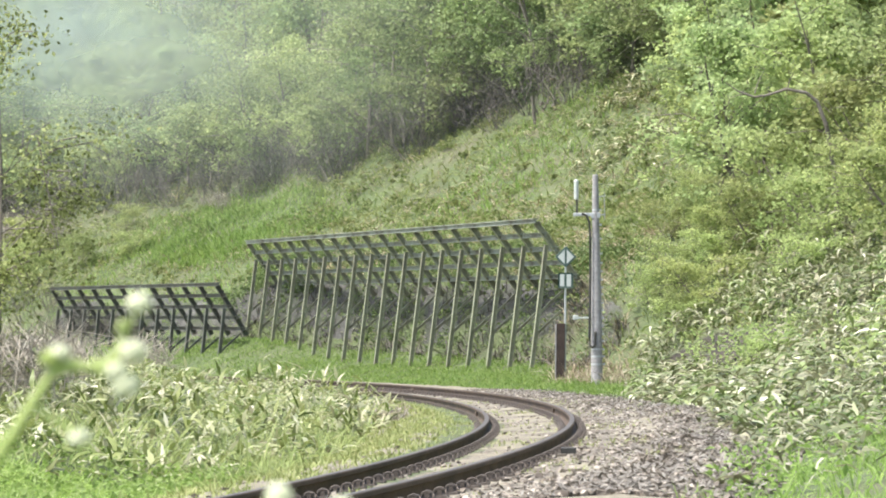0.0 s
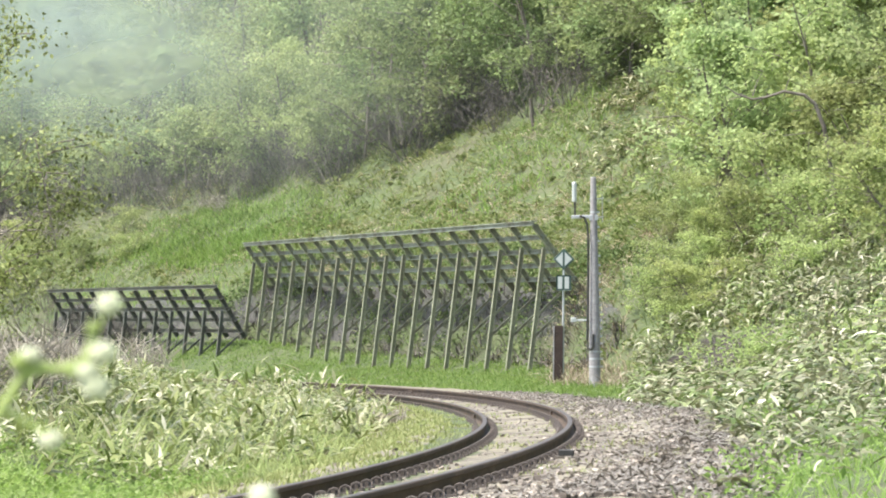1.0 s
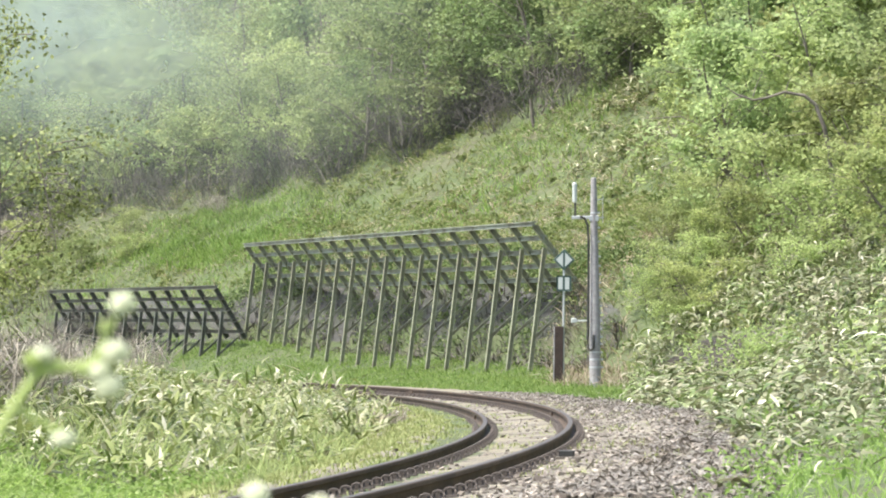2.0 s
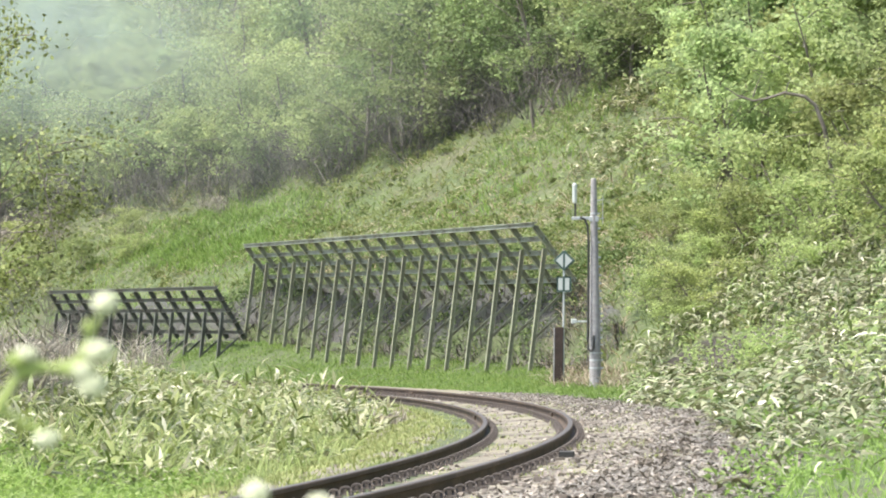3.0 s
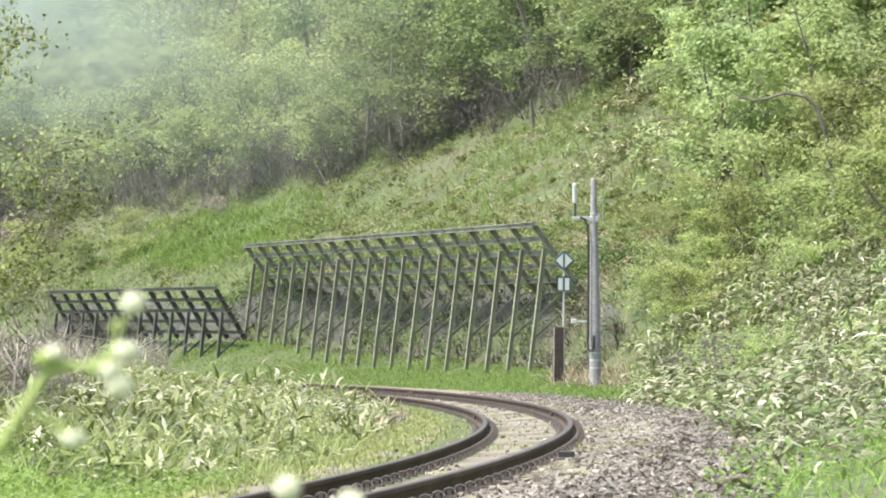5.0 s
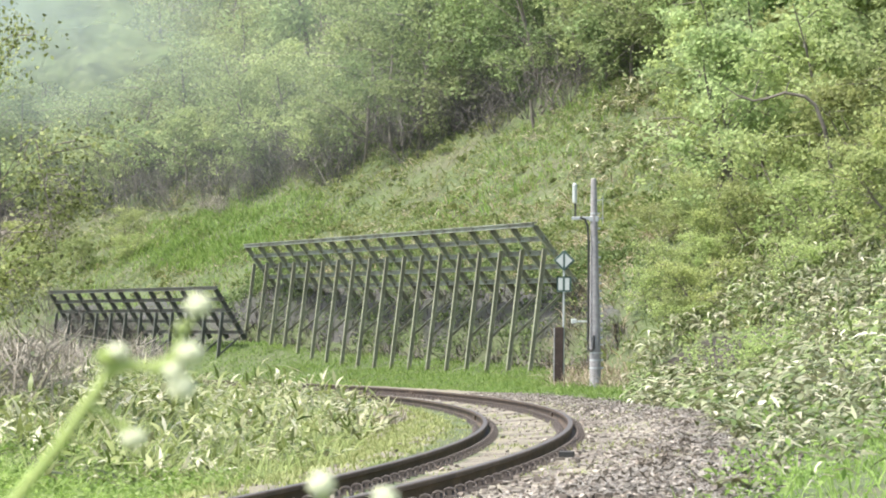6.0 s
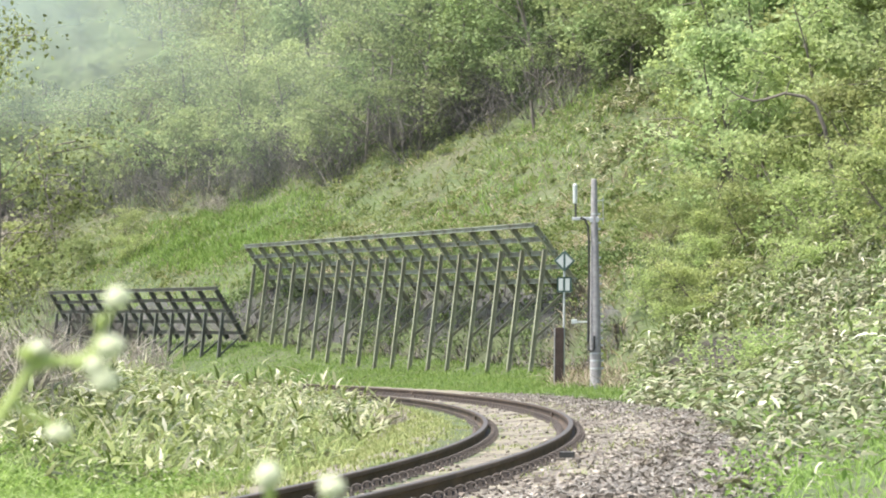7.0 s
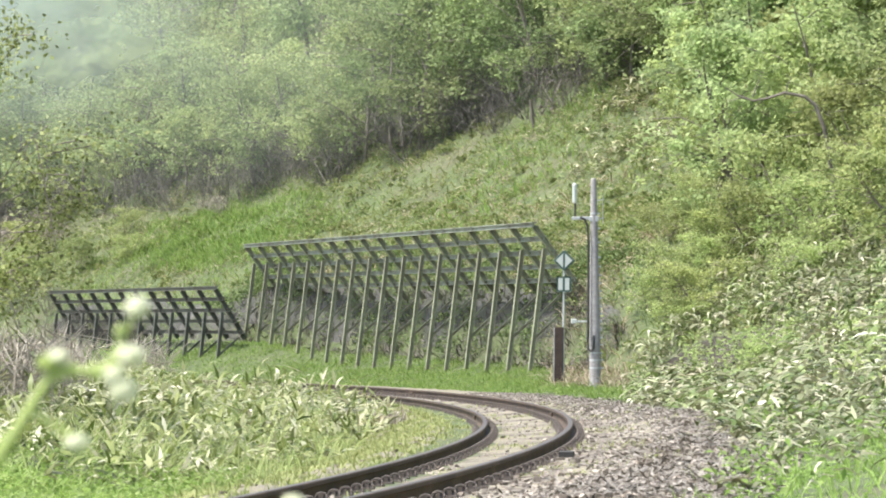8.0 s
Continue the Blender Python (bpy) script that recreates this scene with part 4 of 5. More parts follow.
    stuff("bank_herbs", leaves("bank_herbs", foot, 0.06 * rng.uniform(0.5, 1.5, len(foot)), 0.5, M_GRASS, rng, 0.8), "bright broad-leaved herbs at the foot of the bank", "herbs")


plants()


def stones(name, label, foot, size, mat, rng, flat=0.65):
    """Loose stones: uneven eight-cornered lumps."""
    n = len(foot)
    c = np.array([(i, j, k) for i in (-1, 1) for j in (-1, 1) for k in (-1, 1)], float) * 0.5
    v = c[None] * rng.uniform(0.55, 1.2, (n, 8, 3)) * size[:, None, None] * np.array([1.25, 1, flat])
    a, b = rng.uniform(0, 6.28, n), rng.normal(0, 0.45, n)
    ca, sa, cb, sb = np.cos(a)[:, None], np.sin(a)[:, None], np.cos(b)[:, None], np.sin(b)[:, None]
    x, y, z = v[..., 0], v[..., 1], v[..., 2]
    x, z = x * cb - z * sb, x * sb + z * cb
    x, y = x * ca - y * sa, x * sa + y * ca
    v = np.stack([x, y, z], -1) + foot[:, None]
    q = np.array([(0, 1, 3, 2), (4, 6, 7, 5), (0, 4, 5, 1), (2, 3, 7, 6), (0, 2, 6, 4), (1, 5, 7, 3)])
    me = fast_mesh(name, v.reshape(-1, 3), ((np.arange(n) * 8)[:, None, None] + q[None]).reshape(-1, 4), np.zeros((0, 3), int), mat)
    me.polygons.foreach_set("use_smooth", np.zeros(len(me.polygons), bool))
    return stuff(name, me, label, "ballast")


def ballast():
    rng = np.random.RandomState(15)
    n = 11000
    s = np.where(rng.uniform(0, 1, n) < 0.7, rng.normal(1.95, 0.38, n), np.where(rng.uniform(0, 1, n) < 0.8, rng.uniform(0.68, 2.5, n), rng.uniform(-1.4, 0.5, n)))
    y = 24 + 62 * rng.uniform(0, 1, n) ** 1.5
    ok = (s > -1.6) & (s < 2.9) & (np.abs(np.abs(s) - GAUGE / 2) > 0.11)
    s, y = s[ok], y[ok]
    x, y = polar(s, np.arcsin((y - CY) / (RAD + s)))
    size = rng.uniform(0.016, 0.048, len(s))
    stones("ballast", "loose grey-brown ballast stones heaped along the track", np.stack([x, y, bed_z(s, x, y) + size * 0.15], 1), size, M_STONE, rng)
    n = 9000
    s = rng.normal(2.0, 0.4, n)
    y = 24 + 60 * rng.uniform(0, 1, n) ** 1.3
    x, y = polar(s, np.arcsin((y - CY) / (RAD + s)))
    foot = np.stack([x, y, bed_z(s, x, y) + 0.03], 1)
    me = blades("dry_litter", foot, random_dirs(n, rng), rng.uniform(0.0, 0.5, n), rng.uniform(0.04, 0.13, n), rng.uniform(0.012, 0.03, n), rng.uniform(-0.3, 1.2, n), M_TWIG, rng, 2)
    stuff("dry_litter", me, "dry brown leaf litter strewn over the ballast shoulder", "litter")


ballast()


def dead_brush():
    rng = np.random.RandomState(16)
    k = brush_kind("shrub", "dry grey dead stalks beside the bamboo grass", 71, 1.1, 0.6, 44, M_DEAD)
    spots = []
    for x, y in ((-5.2, 47), (-4.95, 46.5), (-5.3, 51), (-4.85, 50), (-6.2, 60), (-5.0, 44.5), (-5.6, 55)):
        spots.append((x, y, float(height(x, y))))
    for _ in range(14):
        y = rng.uniform(86, 106)
        x = (rng.uniform(-20, 270) - 784) / 7000 * y
        spots.append((x, y, float(height(x, y))))
    spread_kinds([k], spots, rng, 0.75, 1.15)
    for s, a, f in ((11.0, 0.515, 1.7), (11.4, 0.528, 1.9), (10.6, 0.522, 1.5), (11.8, 0.506, 1.6), (11.2, 0.497, 1.3), (12.6, 0.438, 0.8), (12.2, 0.432, 0.7), (12.9, 0.446, 0.7)):
        c = copy_thing(k, Matrix.Translation(place(s, a)) @ pose(0, 0, 0, 0, 0, rng.uniform(0, 360)))
        c.scale = (f, f, f * 0.7)


dead_brush()


def dry_tuft():
    """A small dry bush where the bamboo grass ends."""
    k = brush_kind("shrub", "small dry grey bush beside the inner rail", 72, 0.38, 0.32, 40, M_DEAD)
    x, y = -0.82, 61.0
    k.matrix_basis = pose(x, y, float(height(x, y)))


def bank_yellow():
    """Yellow-green young shoots among the bamboo grass of the bank."""
    rng = np.random.RandomState(18)
    mid, _ = field(170, rng, 3.2, 7.5, 34, 78, lambda s, x, y: smooth(0.05, 0.6, wave(x, y, 0.8, 84)) * smooth(0.05, 0.065, x / y))
    pick = rng.randint(0, len(mid), 9000)
    off = rng.normal(0, 1, (len(pick), 3)) * np.array([0.22, 0.22, 0.22]) + np.array([0, 0, 0.55])
    stuff("young_shoots", leaves("young_shoots", mid[pick] + off, 0.085 * rng.uniform(0.5, 1.4, len(pick)), 0.55, M_LEAF3, rng, 0.6), "yellow-green young shoots among the bamboo grass", "herbs")


dry_tuft()
bank_yellow()

# ---- posts, signs and small things beside the track ----


def ring_bm(bm, r0, r1, z0, z1, sides=12, x=0.0, y=0.0):
    return tube(bm, [(x, y, z0), (x, y, (z0 + z1) / 2), (x, y, z1)], [r0, (r0 + r1) / 2, r1], sides)


def utility_pole():
    """A tapered concrete pole with a cable arm, an antenna, a conduit and steel bands."""
    x, y = 3.27, 85.0
    root = new("utility_pole")
    tagged(root, "grey weathered concrete utility pole with antenna and cable conduit", "utility pole")
    root.matrix_world = pose(x, y, 0.22, 0, -0.4, 0)
    bm = bmesh.new()
    tube(bm, [(0, 0, -0.4), (0, 0, 0.5), (0, 0, 1.5), (0, 0, 3.0), (0, 0, 4.35), (0, 0, 4.38)], [0.125, 0.12, 0.11, 0.085, 0.062, 0.05], 14)
    part("pole", bm, M_POLE, root)
    for z in (0.3, 0.47, 0.62, 0.8, 0.95, 1.12, 1.3, 1.46, 1.62, 1.8, 1.95, 2.12, 2.3, 2.48, 2.68, 3.0, 3.3, 3.62):
        bm = bmesh.new()
        r = 0.122 - 0.0147 * z
        ring_bm(bm, r + 0.006, r + 0.006, z - 0.02, z + 0.02, 14)
        box_bm(bm, 0.05, 0.03, 0.04, Matrix.Translation((r + 0.03, 0, z)))
        part("band", bm, M_GALV, root, "galvanised steel band with clamp")
    bm = bmesh.new()
    for z in (3.5, 3.9):
        tube(bm, [(0.05, 0, z), (0.22, 0, z + 0.02)], [0.012, 0.01], 5)
    tube(bm, [(0.19, 0, 3.4), (0.19, 0, 4.0)], [0.01, 0.01], 5)
    part("climbing_step", bm, M_GALV, root)
    bm = bmesh.new()
    box_bm(bm, 0.5, 0.05, 0.07, Matrix.Translation((-0.23, 0, 3.52)), 0.008)
    box_bm(bm, 0.2, 0.14, 0.12, Matrix.Translation((0.0, 0, 3.5)), 0.01)
    part("cable_arm", bm, M_GALV, root)
    bm = bmesh.new()
    ring_bm(bm, 0.022, 0.022, 3.54, 3.84, 8, -0.4)
    part("antenna_mount", bm, M_DARK, root, "dark antenna mast")
    bm = bmesh.new()
    tube(bm, [(-0.41, 0, 3.84), (-0.41, 0, 3.86), (-0.41, 0, 4.24), (-0.41, 0, 4.28)], [0.03, 0.05, 0.05, 0.025], 12)
    part("antenna", bm, M_WHITE, root, "white cylindrical antenna housing")
    bm = bmesh.new()
    tube(bm, [(-0.3, -0.06, 3.54), (-0.2, -0.06, 3.5), (-0.14, -0.06, 3.35), (-0.125, -0.08, 3.1), (-0.13, -0.09, 2.2), (-0.145, -0.1, 1.4), (-0.16, -0.1, 0.9), (-0.15, -0.1, 0.72), (-0.1, -0.12, 0.66), (-0.04, -0.13, 0.72), (-0.03, -0.13, 1.0)],
         [0.026] * 11, 8)
    part("conduit", bm, M_DARK, root, "dark cable conduit")
    bm = bmesh.new()
    box_bm(bm, 0.3, 0.04, 0.04, Matrix.Translation((-0.28, -0.02, 1.3)), 0.006)
    box_bm(bm, 0.12, 0.08, 0.1, Matrix.Translation((-0.45, -0.02, 1.31)), 0.01)
    part("bracket", bm, M_WHITE, root, "pale side bracket")


def rail_sign():
    """A diamond sign over a two-field plate on a thin post, strapped to a stout dark stump."""
    x, y = 2.76, 92.0
    root = new("track_sign")
    tagged(root, "pale diamond track sign above a plate on a thin post", "railway sign")
    root.matrix_world = pose(x, y, 0.2, 0, 0.6, -4)
    bm = bmesh.new()
    tube(bm, [(0.035, 0.03, -0.3), (0.03, 0.03, 1.3), (0.028, 0.03, 3.02)], [0.03, 0.027, 0.025], 8)
    part("post", bm, M_GALV, root)
    d = pose(0.028, 0, 2.79, 0, 45, 0)
    bm = box_bm(bmesh.new(), 0.355, 0.02, 0.355, d, 0.004)
    dia = part("diamond", bm, M_TEAL, root, "dark green rimmed diamond panel")
    for sx in (-1, 1):
        bm = bmesh.new()
        v = [bm.verts.new((0.028 + sx * a, yy, 2.79 + b)) for yy in (-0.016, -0.01) for a, b in ((0.026, 0.165), (0.026, -0.165), (0.19, 0.0))]
        bm.faces.new(v[:3]), bm.faces.new(v[3:][::-1])
        for i in range(3):
            bm.faces.new((v[i], v[i + 3], v[(i + 1) % 3 + 3], v[(i + 1) % 3]))
        bmesh.ops.recalc_face_normals(bm, faces=bm.faces[:])
        part("field", bm, M_WHITE, dia, "pale reflective half")
    bm = box_bm(bmesh.new(), 0.35, 0.02, 0.36, pose(0.028, 0, 2.24), 0.03)
    plate = part("plate", bm, M_TEAL, root, "dark green rimmed number plate")
    for sx in (-1, 1):
        bm = box_bm(bmesh.new(), 0.1, 0.008, 0.28, pose(0.028 + sx * 0.078, -0.013, 2.24), 0.002)
        part("field", bm, M_WHITE, plate, "pale reflective field")
    bm = bmesh.new()
    box_bm(bm, 0.2, 0.16, 1.55, pose(-0.07, 0.06, 0.47), 0.012)
    part("stump", bm, M_STUMP, root, "stout dark brown timber stump")
    bm = box_bm(bmesh.new(), 0.03, 0.17, 1.5, pose(-0.185, 0.06, 0.47), 0.006)
    part("batten", bm, M_POLE, root, "pale batten on the stump")


def joint_block():
    ob = tagged(new("block", None), "small dark iron block lying on a sleeper end", "block")
    x, y = 1.117, 35.7
    ob.matrix_world = pose(x, y, -0.085, 0, 0, -4)
    part("body", box_bm(bmesh.new(), 0.14, 0.1, 0.06, pose(0, 0, 0.045), 0.008), M_DARK, ob)
    part("base_plate", box_bm(bmesh.new(), 0.2, 0.16, 0.02, pose(0, 0, 0.008), 0.004), M_WOOD, ob, "pale weathered base")


def snag():
    """A broken dead trunk with a heap of fallen branches on the slope."""
    x, y = 3.05, 134.5
    root = new("dead_trunk")
    tagged(root, "broken grey dead trunk with fallen branches on the slope", "dead tree")
    root.matrix_world = pose(x, y, float(height(x, y)))
    bm = bmesh.new()
    tube(bm, [(0.1, 0, -0.3), (0.0, 0, 0.4), (-0.08, 0, 1.1)], [0.075, 0.065, 0.05], 7)
    part("trunk", bm, M_WOOD, root)
    rng = np.random.RandomState(5)
    for k in range(9):
        a = np.array([rng.uniform(0.1, 1.0), rng.uniform(-0.4, 0.4), 0.75 + rng.uniform(-0.25, 0.25)])
        b = a + rng.normal(0, 0.35, 3) + np.array([0.25, 0, 0.1])
        bm = tube(bmesh.new(), [a, (a + b) / 2 + rng.normal(0, 0.05, 3), b], [0.04, 0.032, 0.015], 5)
        part("branch", bm, M_WOOD, root)
    x, y = 3.9, 138.9
    pale = new("bare_trunk")
    tagged(pale, "slender pale bare trunk at the edge of the wood", "tree")
    pale.matrix_world = pose(x, y, float(height(x, y)))
    bm = tube(bmesh.new(), [(0.15, 0, -0.3), (0.05, 0, 1.2), (-0.1, 0, 2.6), (-0.2, 0, 4.5)], [0.05, 0.045, 0.035, 0.012], 6)
    for z, sx in ((1.8, 1), (2.5, -1), (3.2, 1)):
        tube(bm, [(-0.02, 0, z), (0.4 * sx, 0.1, z + 0.6)], [0.016, 0.006], 4)
    part("trunk", bm, M_POLE, pale)


def arching_tree():
    """A thin tree whose bare limb arches out of the leaves."""
    x, y = 8.3, 88.0
    z = float(height(x, y))
    root = new("arching_tree")
    tagged(root, "thin grey tree with a bare arching limb among leaves", "tree")
    root.matrix_world = pose(x, y, z)
    top = 6.35 - z
    bm = tube(bmesh.new(), [(0.5, 0.6, -0.3), (0.45, 0.3, top * 0.5), (0.2, 0.0, top * 0.85), (0.0, 0, top)], [0.07, 0.06, 0.05, 0.045], 7)
    part("trunk", bm, M_BARK, root)
    bm = tube(bmesh.new(), [(0.0, 0, top), (-0.25, -0.05, top + 0.2), (-0.7, -0.1, top + 0.28), (-1.1, -0.1, top + 0.15), (-1.4, -0.12, top + 0.1), (-1.75, -0.1, top + 0.22), (-2.05, -0.1, top + 0.42)], [0.045, 0.042, 0.038, 0.033, 0.028, 0.02, 0.008], 6)
    for k, (sx, dx, dz) in enumerate(((-0.7, 0.15, 0.45), (-1.1, -0.3, -0.25), (-1.4, 0.2, 0.5), (-1.6, -0.35, -0.1))):
        tube(bm, [(sx, -0.1, top + 0.18), (sx + dx * 0.5, -0.12, top + 0.2 + dz * 0.6), (sx + dx, -0.15, top + 0.18 + dz)], [0.016, 0.011, 0.005], 4)
    part("limb", bm, M_BARK, root, "bare grey arching limb")


utility_pole()
rail_sign()
arching_tree()
joint_block()
snag()

# ---- mist over the wood ----


def mist_bank(name, label, px, py, d, wide, tall, strength, tint, bulge=0.15):
    """A thin sheet of drifting mist, gently bowed, round the line of sight through (px, py) at distance d."""
    n = 18
    g = np.linspace(-1, 1, n)
    u, w = np.meshgrid(g, g)
    z = bulge * (u * u + 0.5 * w * w) + 0.03 * np.sin(5 * u + 3 * w)
    v = np.stack([u, z, w], -1).reshape(-1, 3)
    i = np.arange(n * n).reshape(n, n)
    q = np.stack([i[:-1, :-1], i[:-1, 1:], i[1:, 1:], i[1:, :-1]], -1).reshape(-1, 4)
    ob = new(name, fast_mesh(name, v, q, np.zeros((0, 3), int), misty("mist", strength, tint)))
    tagged(ob, label, "mist", "mist banks", "stuff")
    ob.location = ((px - 784) / 7000 * d, d, 0.894 + (620.8 - py) / 7000 * d)
    ob.scale = (wide, wide, tall)
    ob.rotation_mode = "QUATERNION"
    return ob


MIST = [mist_bank("mist_bank", "pale drifting mist before the high wood", 150, 0, 150.0, 7.5, 6.0, 0.6, (0.82, 0.95, 0.96)),
        mist_bank("mist_bank", "thin mist among the trees up the valley", 290, 60, 141.0, 12.5, 8.0, 0.38, (0.94, 0.97, 0.82)),
        mist_bank("mist_bank", "faint haze before the wood", 640, 110, 127.0, 12.0, 6.0, 0.06, (0.94, 0.97, 0.86))]

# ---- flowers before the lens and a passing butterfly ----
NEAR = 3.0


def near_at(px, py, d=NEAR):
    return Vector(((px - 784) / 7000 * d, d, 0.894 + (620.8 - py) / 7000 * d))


def head_bm(r, seed, n=46):
    """A round flower head: a knobbly ball of many small florets."""
    rng = np.random.RandomState(seed)
    bm = bmesh.new()
    bmesh.ops.create_icosphere(bm, subdivisions=2, radius=r * 0.75)
    for k in range(n):
        z = 1 - 2 * (k + 0.5) / n
        a = k * 2.399963
        d = Vector((math.sqrt(1 - z * z) * math.cos(a), math.sqrt(1 - z * z) * math.sin(a), z))
        q = d.to_track_quat("Z", "Y").to_matrix().to_4x4()
        m = Matrix.Translation(d * r * rng.uniform(0.7, 0.9)) @ q @ Matrix.Diagonal((r * 0.2, r * 0.2, r * 0.28, 1))
        bmesh.ops.create_icosphere(bm, subdivisions=1, radius=1.0, matrix=m)
    return bm


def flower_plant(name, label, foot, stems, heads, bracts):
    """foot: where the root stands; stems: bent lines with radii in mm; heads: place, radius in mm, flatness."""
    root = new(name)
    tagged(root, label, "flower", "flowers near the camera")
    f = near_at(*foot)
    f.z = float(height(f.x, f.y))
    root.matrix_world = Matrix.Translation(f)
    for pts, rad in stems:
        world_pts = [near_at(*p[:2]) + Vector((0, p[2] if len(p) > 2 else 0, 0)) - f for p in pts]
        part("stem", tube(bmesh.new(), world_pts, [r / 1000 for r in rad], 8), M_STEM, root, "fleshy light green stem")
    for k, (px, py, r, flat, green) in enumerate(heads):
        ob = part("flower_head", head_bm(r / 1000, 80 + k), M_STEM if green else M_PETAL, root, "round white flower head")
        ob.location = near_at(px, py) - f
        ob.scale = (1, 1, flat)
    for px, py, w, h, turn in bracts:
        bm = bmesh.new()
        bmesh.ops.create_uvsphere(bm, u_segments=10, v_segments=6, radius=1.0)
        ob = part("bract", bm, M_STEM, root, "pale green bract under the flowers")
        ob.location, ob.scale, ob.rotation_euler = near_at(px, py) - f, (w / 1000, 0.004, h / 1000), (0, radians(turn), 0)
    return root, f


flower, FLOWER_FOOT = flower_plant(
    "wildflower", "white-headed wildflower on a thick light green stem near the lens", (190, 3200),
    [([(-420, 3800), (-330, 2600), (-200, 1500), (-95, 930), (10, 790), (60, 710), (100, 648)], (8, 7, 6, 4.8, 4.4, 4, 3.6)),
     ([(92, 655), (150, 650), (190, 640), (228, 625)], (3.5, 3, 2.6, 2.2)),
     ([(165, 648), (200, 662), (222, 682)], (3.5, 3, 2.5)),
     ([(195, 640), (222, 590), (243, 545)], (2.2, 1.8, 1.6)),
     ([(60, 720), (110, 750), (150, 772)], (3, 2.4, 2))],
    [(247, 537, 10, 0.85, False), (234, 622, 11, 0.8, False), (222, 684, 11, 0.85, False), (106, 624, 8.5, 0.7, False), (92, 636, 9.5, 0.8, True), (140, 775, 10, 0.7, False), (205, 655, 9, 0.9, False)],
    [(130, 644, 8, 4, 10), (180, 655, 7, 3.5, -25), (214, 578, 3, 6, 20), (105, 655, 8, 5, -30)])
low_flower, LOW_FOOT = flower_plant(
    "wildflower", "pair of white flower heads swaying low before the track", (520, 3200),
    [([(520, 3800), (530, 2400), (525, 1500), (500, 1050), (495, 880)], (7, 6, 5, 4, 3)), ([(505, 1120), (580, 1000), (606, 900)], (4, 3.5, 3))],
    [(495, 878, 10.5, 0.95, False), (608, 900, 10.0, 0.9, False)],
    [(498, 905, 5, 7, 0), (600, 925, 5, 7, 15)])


def butterfly():
    root = new("butterfly")
    root.scale = (1.06, 1.06, 1.06)
    tagged(root, "white butterfly with a dark body in flight", "butterfly")
    bm = bmesh.new()
    tube(bm, [(0, 0, -0.019), (0, 0, -0.013), (0, 0, 0.0), (0, 0, 0.008), (0, 0, 0.015), (0, 0, 0.019)], [0.003, 0.007, 0.0095, 0.0105, 0.0085, 0.003], 10)
    part("body", bm, M_BODY, root, "dark furry body")
    for sx in (-1, 1):
        for nm, pts in (("forewing", [(0.003, 0.004), (0.014, 0.02), (0.032, 0.026), (0.04, 0.016), (0.036, 0.003), (0.02, -0.004), (0.004, -0.002)]),
                        ("hindwing", [(0.003, -0.002), (0.02, -0.005), (0.032, -0.014), (0.03, -0.028), (0.018, -0.032), (0.007, -0.02)])):
            bm = bmesh.new()
            layers = []
            for t in (-0.0004, 0.0004):
                fold = Matrix.Rotation(radians(0 if sx > 0 else -40), 3, "Z")
                layers.append([bm.verts.new(fold @ Vector((sx * a * 1.25, 0.25 * a + t - 3.0 * a * a, b * 1.3))) for a, b in pts])
            bm.faces.new(layers[0]), bm.faces.new(layers[1][::-1])
            for i in range(len(pts)):
                j = (i + 1) % len(pts)
                bm.faces.new((layers[0][i], layers[1][i], layers[1][j], layers[0][j]))
            bmesh.ops.recalc_face_normals(bm, faces=bm.faces[:])
            part(nm, bm, M_WING, root, "creamy white wing")
        bm = tube(bmesh.new(), [(sx * 0.001, 0, 0.013), (sx * 0.006, 0, 0.025)], [0.0004, 0.0006], 4)
        part("antenna", bm, M_BODY, root)
    return root


insect = butterfly()


def drift(t):
    """How far the camera's slow turn has carried the view, in 1/7000 rad."""
    return np.interp(t, (0, 0.5, 1, 1.5, 3), (3.0, 2.5, -0.6, 0, 0)), np.interp(t, (0, 0.5, 1, 1.5, 3), (-6.5, -5.0, -2.4, -1.9, 0))


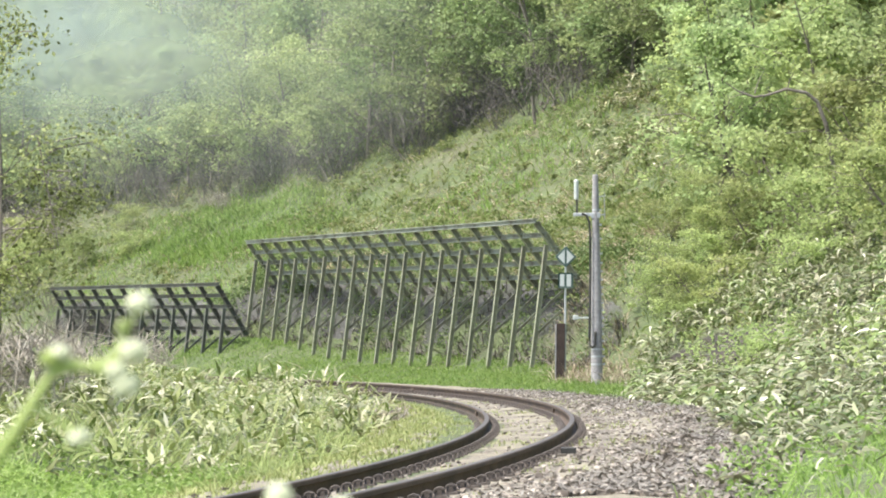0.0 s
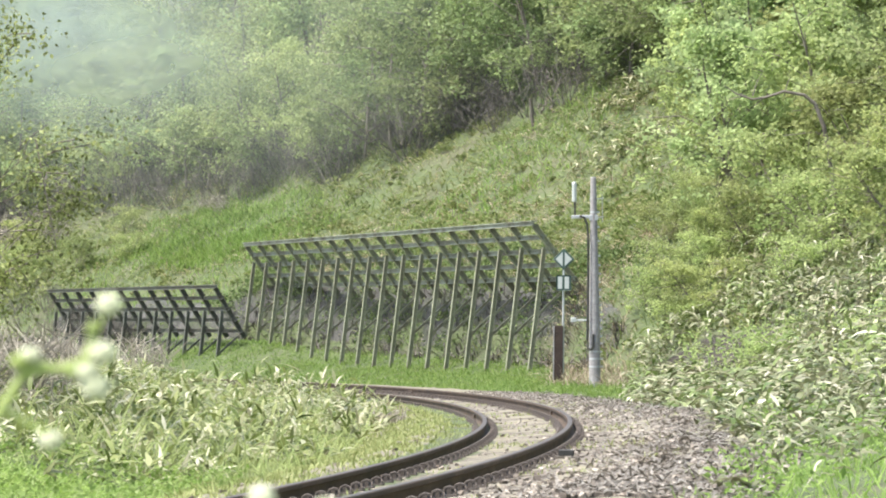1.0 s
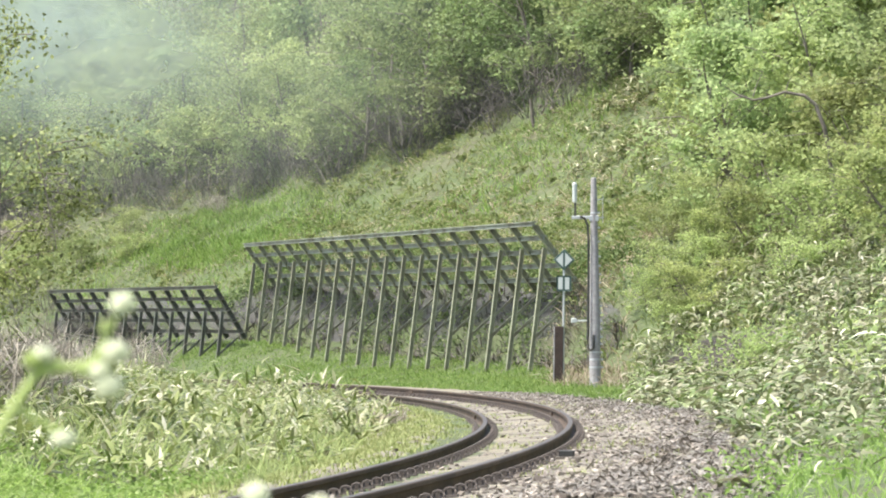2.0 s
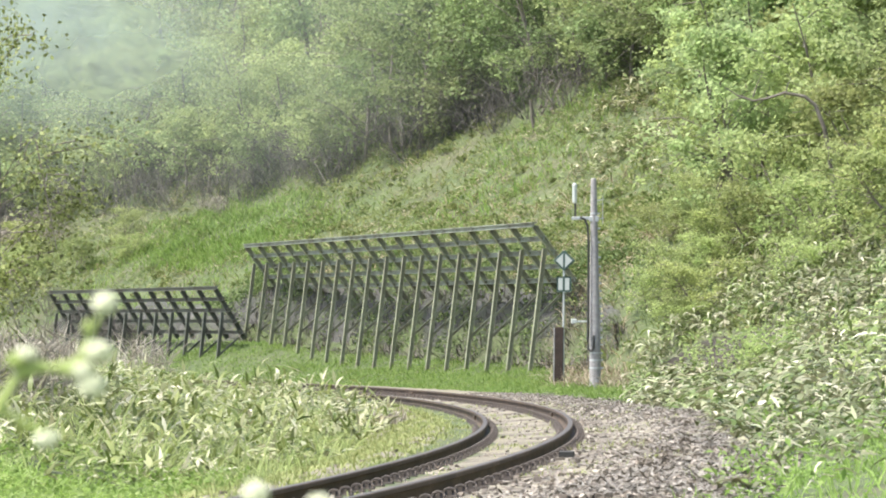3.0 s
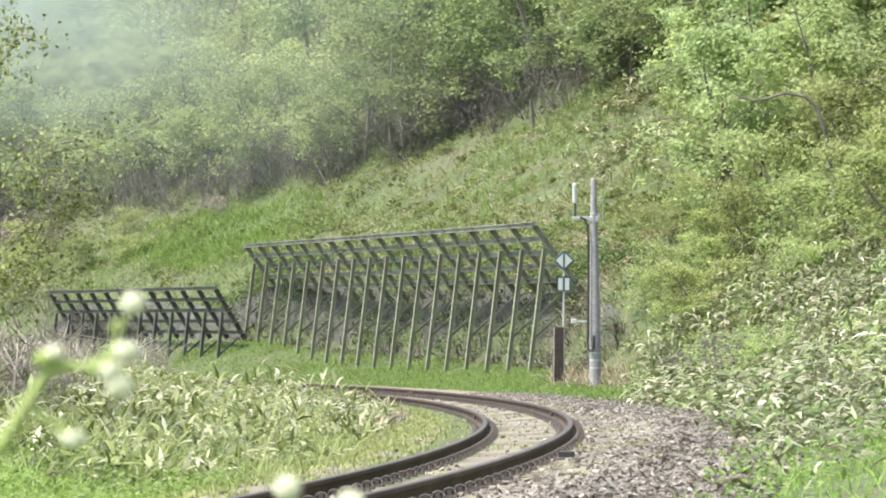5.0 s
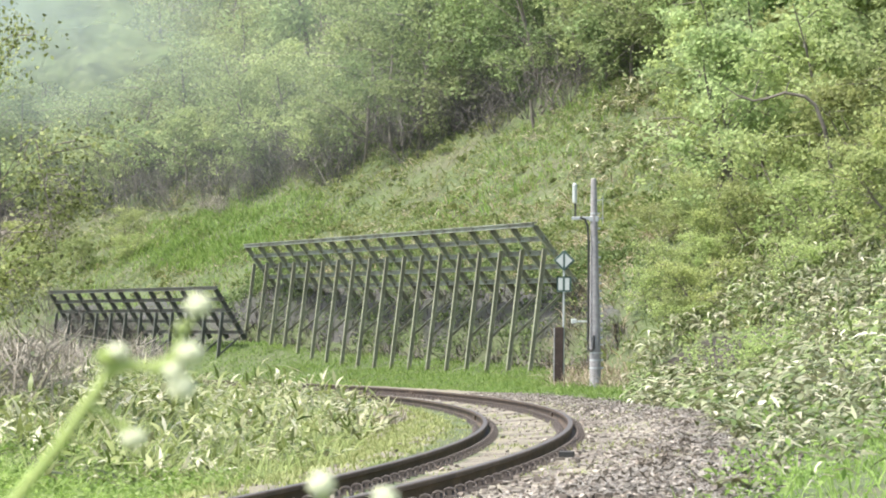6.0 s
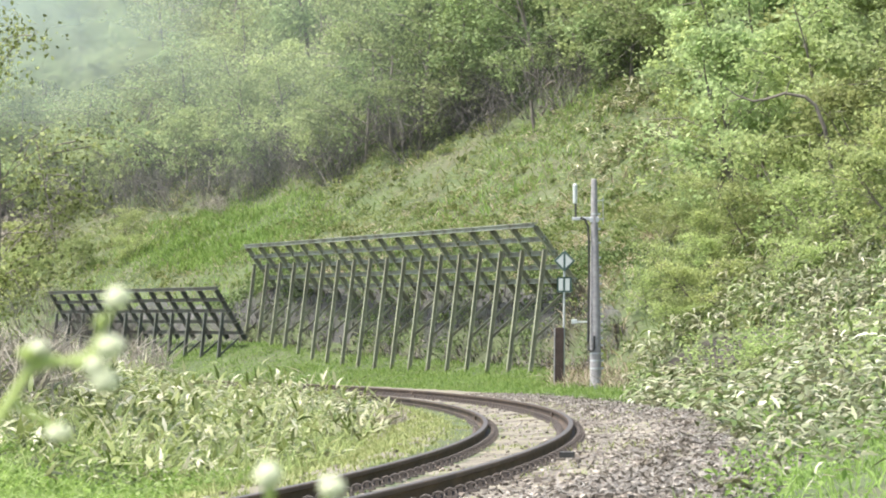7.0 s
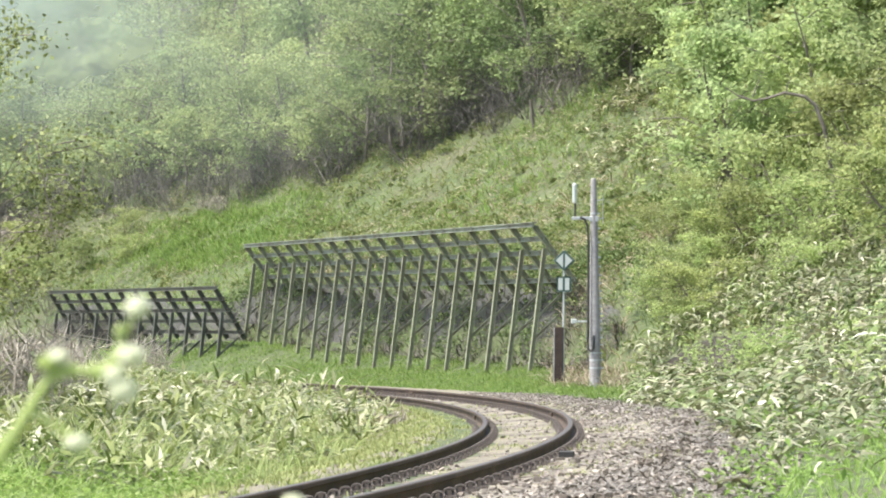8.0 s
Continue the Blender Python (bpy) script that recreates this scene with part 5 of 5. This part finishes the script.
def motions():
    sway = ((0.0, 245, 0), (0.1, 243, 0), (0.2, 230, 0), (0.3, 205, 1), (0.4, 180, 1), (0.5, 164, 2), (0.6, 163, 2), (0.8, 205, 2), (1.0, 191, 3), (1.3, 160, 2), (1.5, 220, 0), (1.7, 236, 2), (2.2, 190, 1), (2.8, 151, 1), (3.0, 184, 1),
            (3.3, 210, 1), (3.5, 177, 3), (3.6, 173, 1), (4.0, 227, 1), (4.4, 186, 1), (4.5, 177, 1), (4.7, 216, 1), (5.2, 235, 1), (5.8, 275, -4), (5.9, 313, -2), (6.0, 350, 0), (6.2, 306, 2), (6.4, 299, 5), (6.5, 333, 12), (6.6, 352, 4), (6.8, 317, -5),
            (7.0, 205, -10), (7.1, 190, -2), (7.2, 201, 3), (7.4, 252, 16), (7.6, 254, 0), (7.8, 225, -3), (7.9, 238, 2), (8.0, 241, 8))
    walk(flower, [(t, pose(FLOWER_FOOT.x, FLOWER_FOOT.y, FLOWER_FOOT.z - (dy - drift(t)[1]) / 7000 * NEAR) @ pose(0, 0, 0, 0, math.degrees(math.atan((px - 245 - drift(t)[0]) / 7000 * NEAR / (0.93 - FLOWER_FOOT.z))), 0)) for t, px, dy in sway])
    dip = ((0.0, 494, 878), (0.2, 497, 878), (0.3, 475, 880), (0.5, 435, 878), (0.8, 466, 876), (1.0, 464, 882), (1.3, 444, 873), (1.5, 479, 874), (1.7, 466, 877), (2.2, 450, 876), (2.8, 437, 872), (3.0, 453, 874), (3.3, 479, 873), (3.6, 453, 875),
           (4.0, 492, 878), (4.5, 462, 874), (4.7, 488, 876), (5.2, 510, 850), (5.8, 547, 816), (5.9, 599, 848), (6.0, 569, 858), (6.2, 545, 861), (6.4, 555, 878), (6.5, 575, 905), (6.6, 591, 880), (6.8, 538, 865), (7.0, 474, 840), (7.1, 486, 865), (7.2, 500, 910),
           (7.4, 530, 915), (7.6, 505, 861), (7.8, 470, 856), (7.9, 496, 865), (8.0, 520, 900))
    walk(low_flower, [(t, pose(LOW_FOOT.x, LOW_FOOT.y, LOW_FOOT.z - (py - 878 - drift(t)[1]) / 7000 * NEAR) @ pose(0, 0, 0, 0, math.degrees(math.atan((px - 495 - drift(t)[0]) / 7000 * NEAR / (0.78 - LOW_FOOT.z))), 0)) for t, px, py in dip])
    flight = ((0.0, -900, 1050, 30, 0), (0.3, -640, 640, 40, 10), (0.4, -110, 520, 25, 12), (0.5, 236, 426, 36, -28), (0.6, 522, 84, -10, -70), (0.7, 760, -420, 10, -40), (1.0, 1200, -900, 20, 0), (8.0, 2600, -1500, 20, 0))
    walk(insect, [(t, Matrix.Translation(near_at(px, py)) @ pose(0, 0, 0, -45, turn, yaw)) for t, px, py, turn, yaw in flight])
    for ob, way in zip(MIST, ((-2.6, 0.0, 1.1), (-2.0, 0.0, 0.8), (-1.0, 0.0, 0.3))):
        a = ob.location.copy()
        walk(ob, [(t, Matrix.Translation(a + Vector(way) * (t / 8.0))) for t in (0.0, 2.0, 4.0, 6.0, 8.0)])


motions()
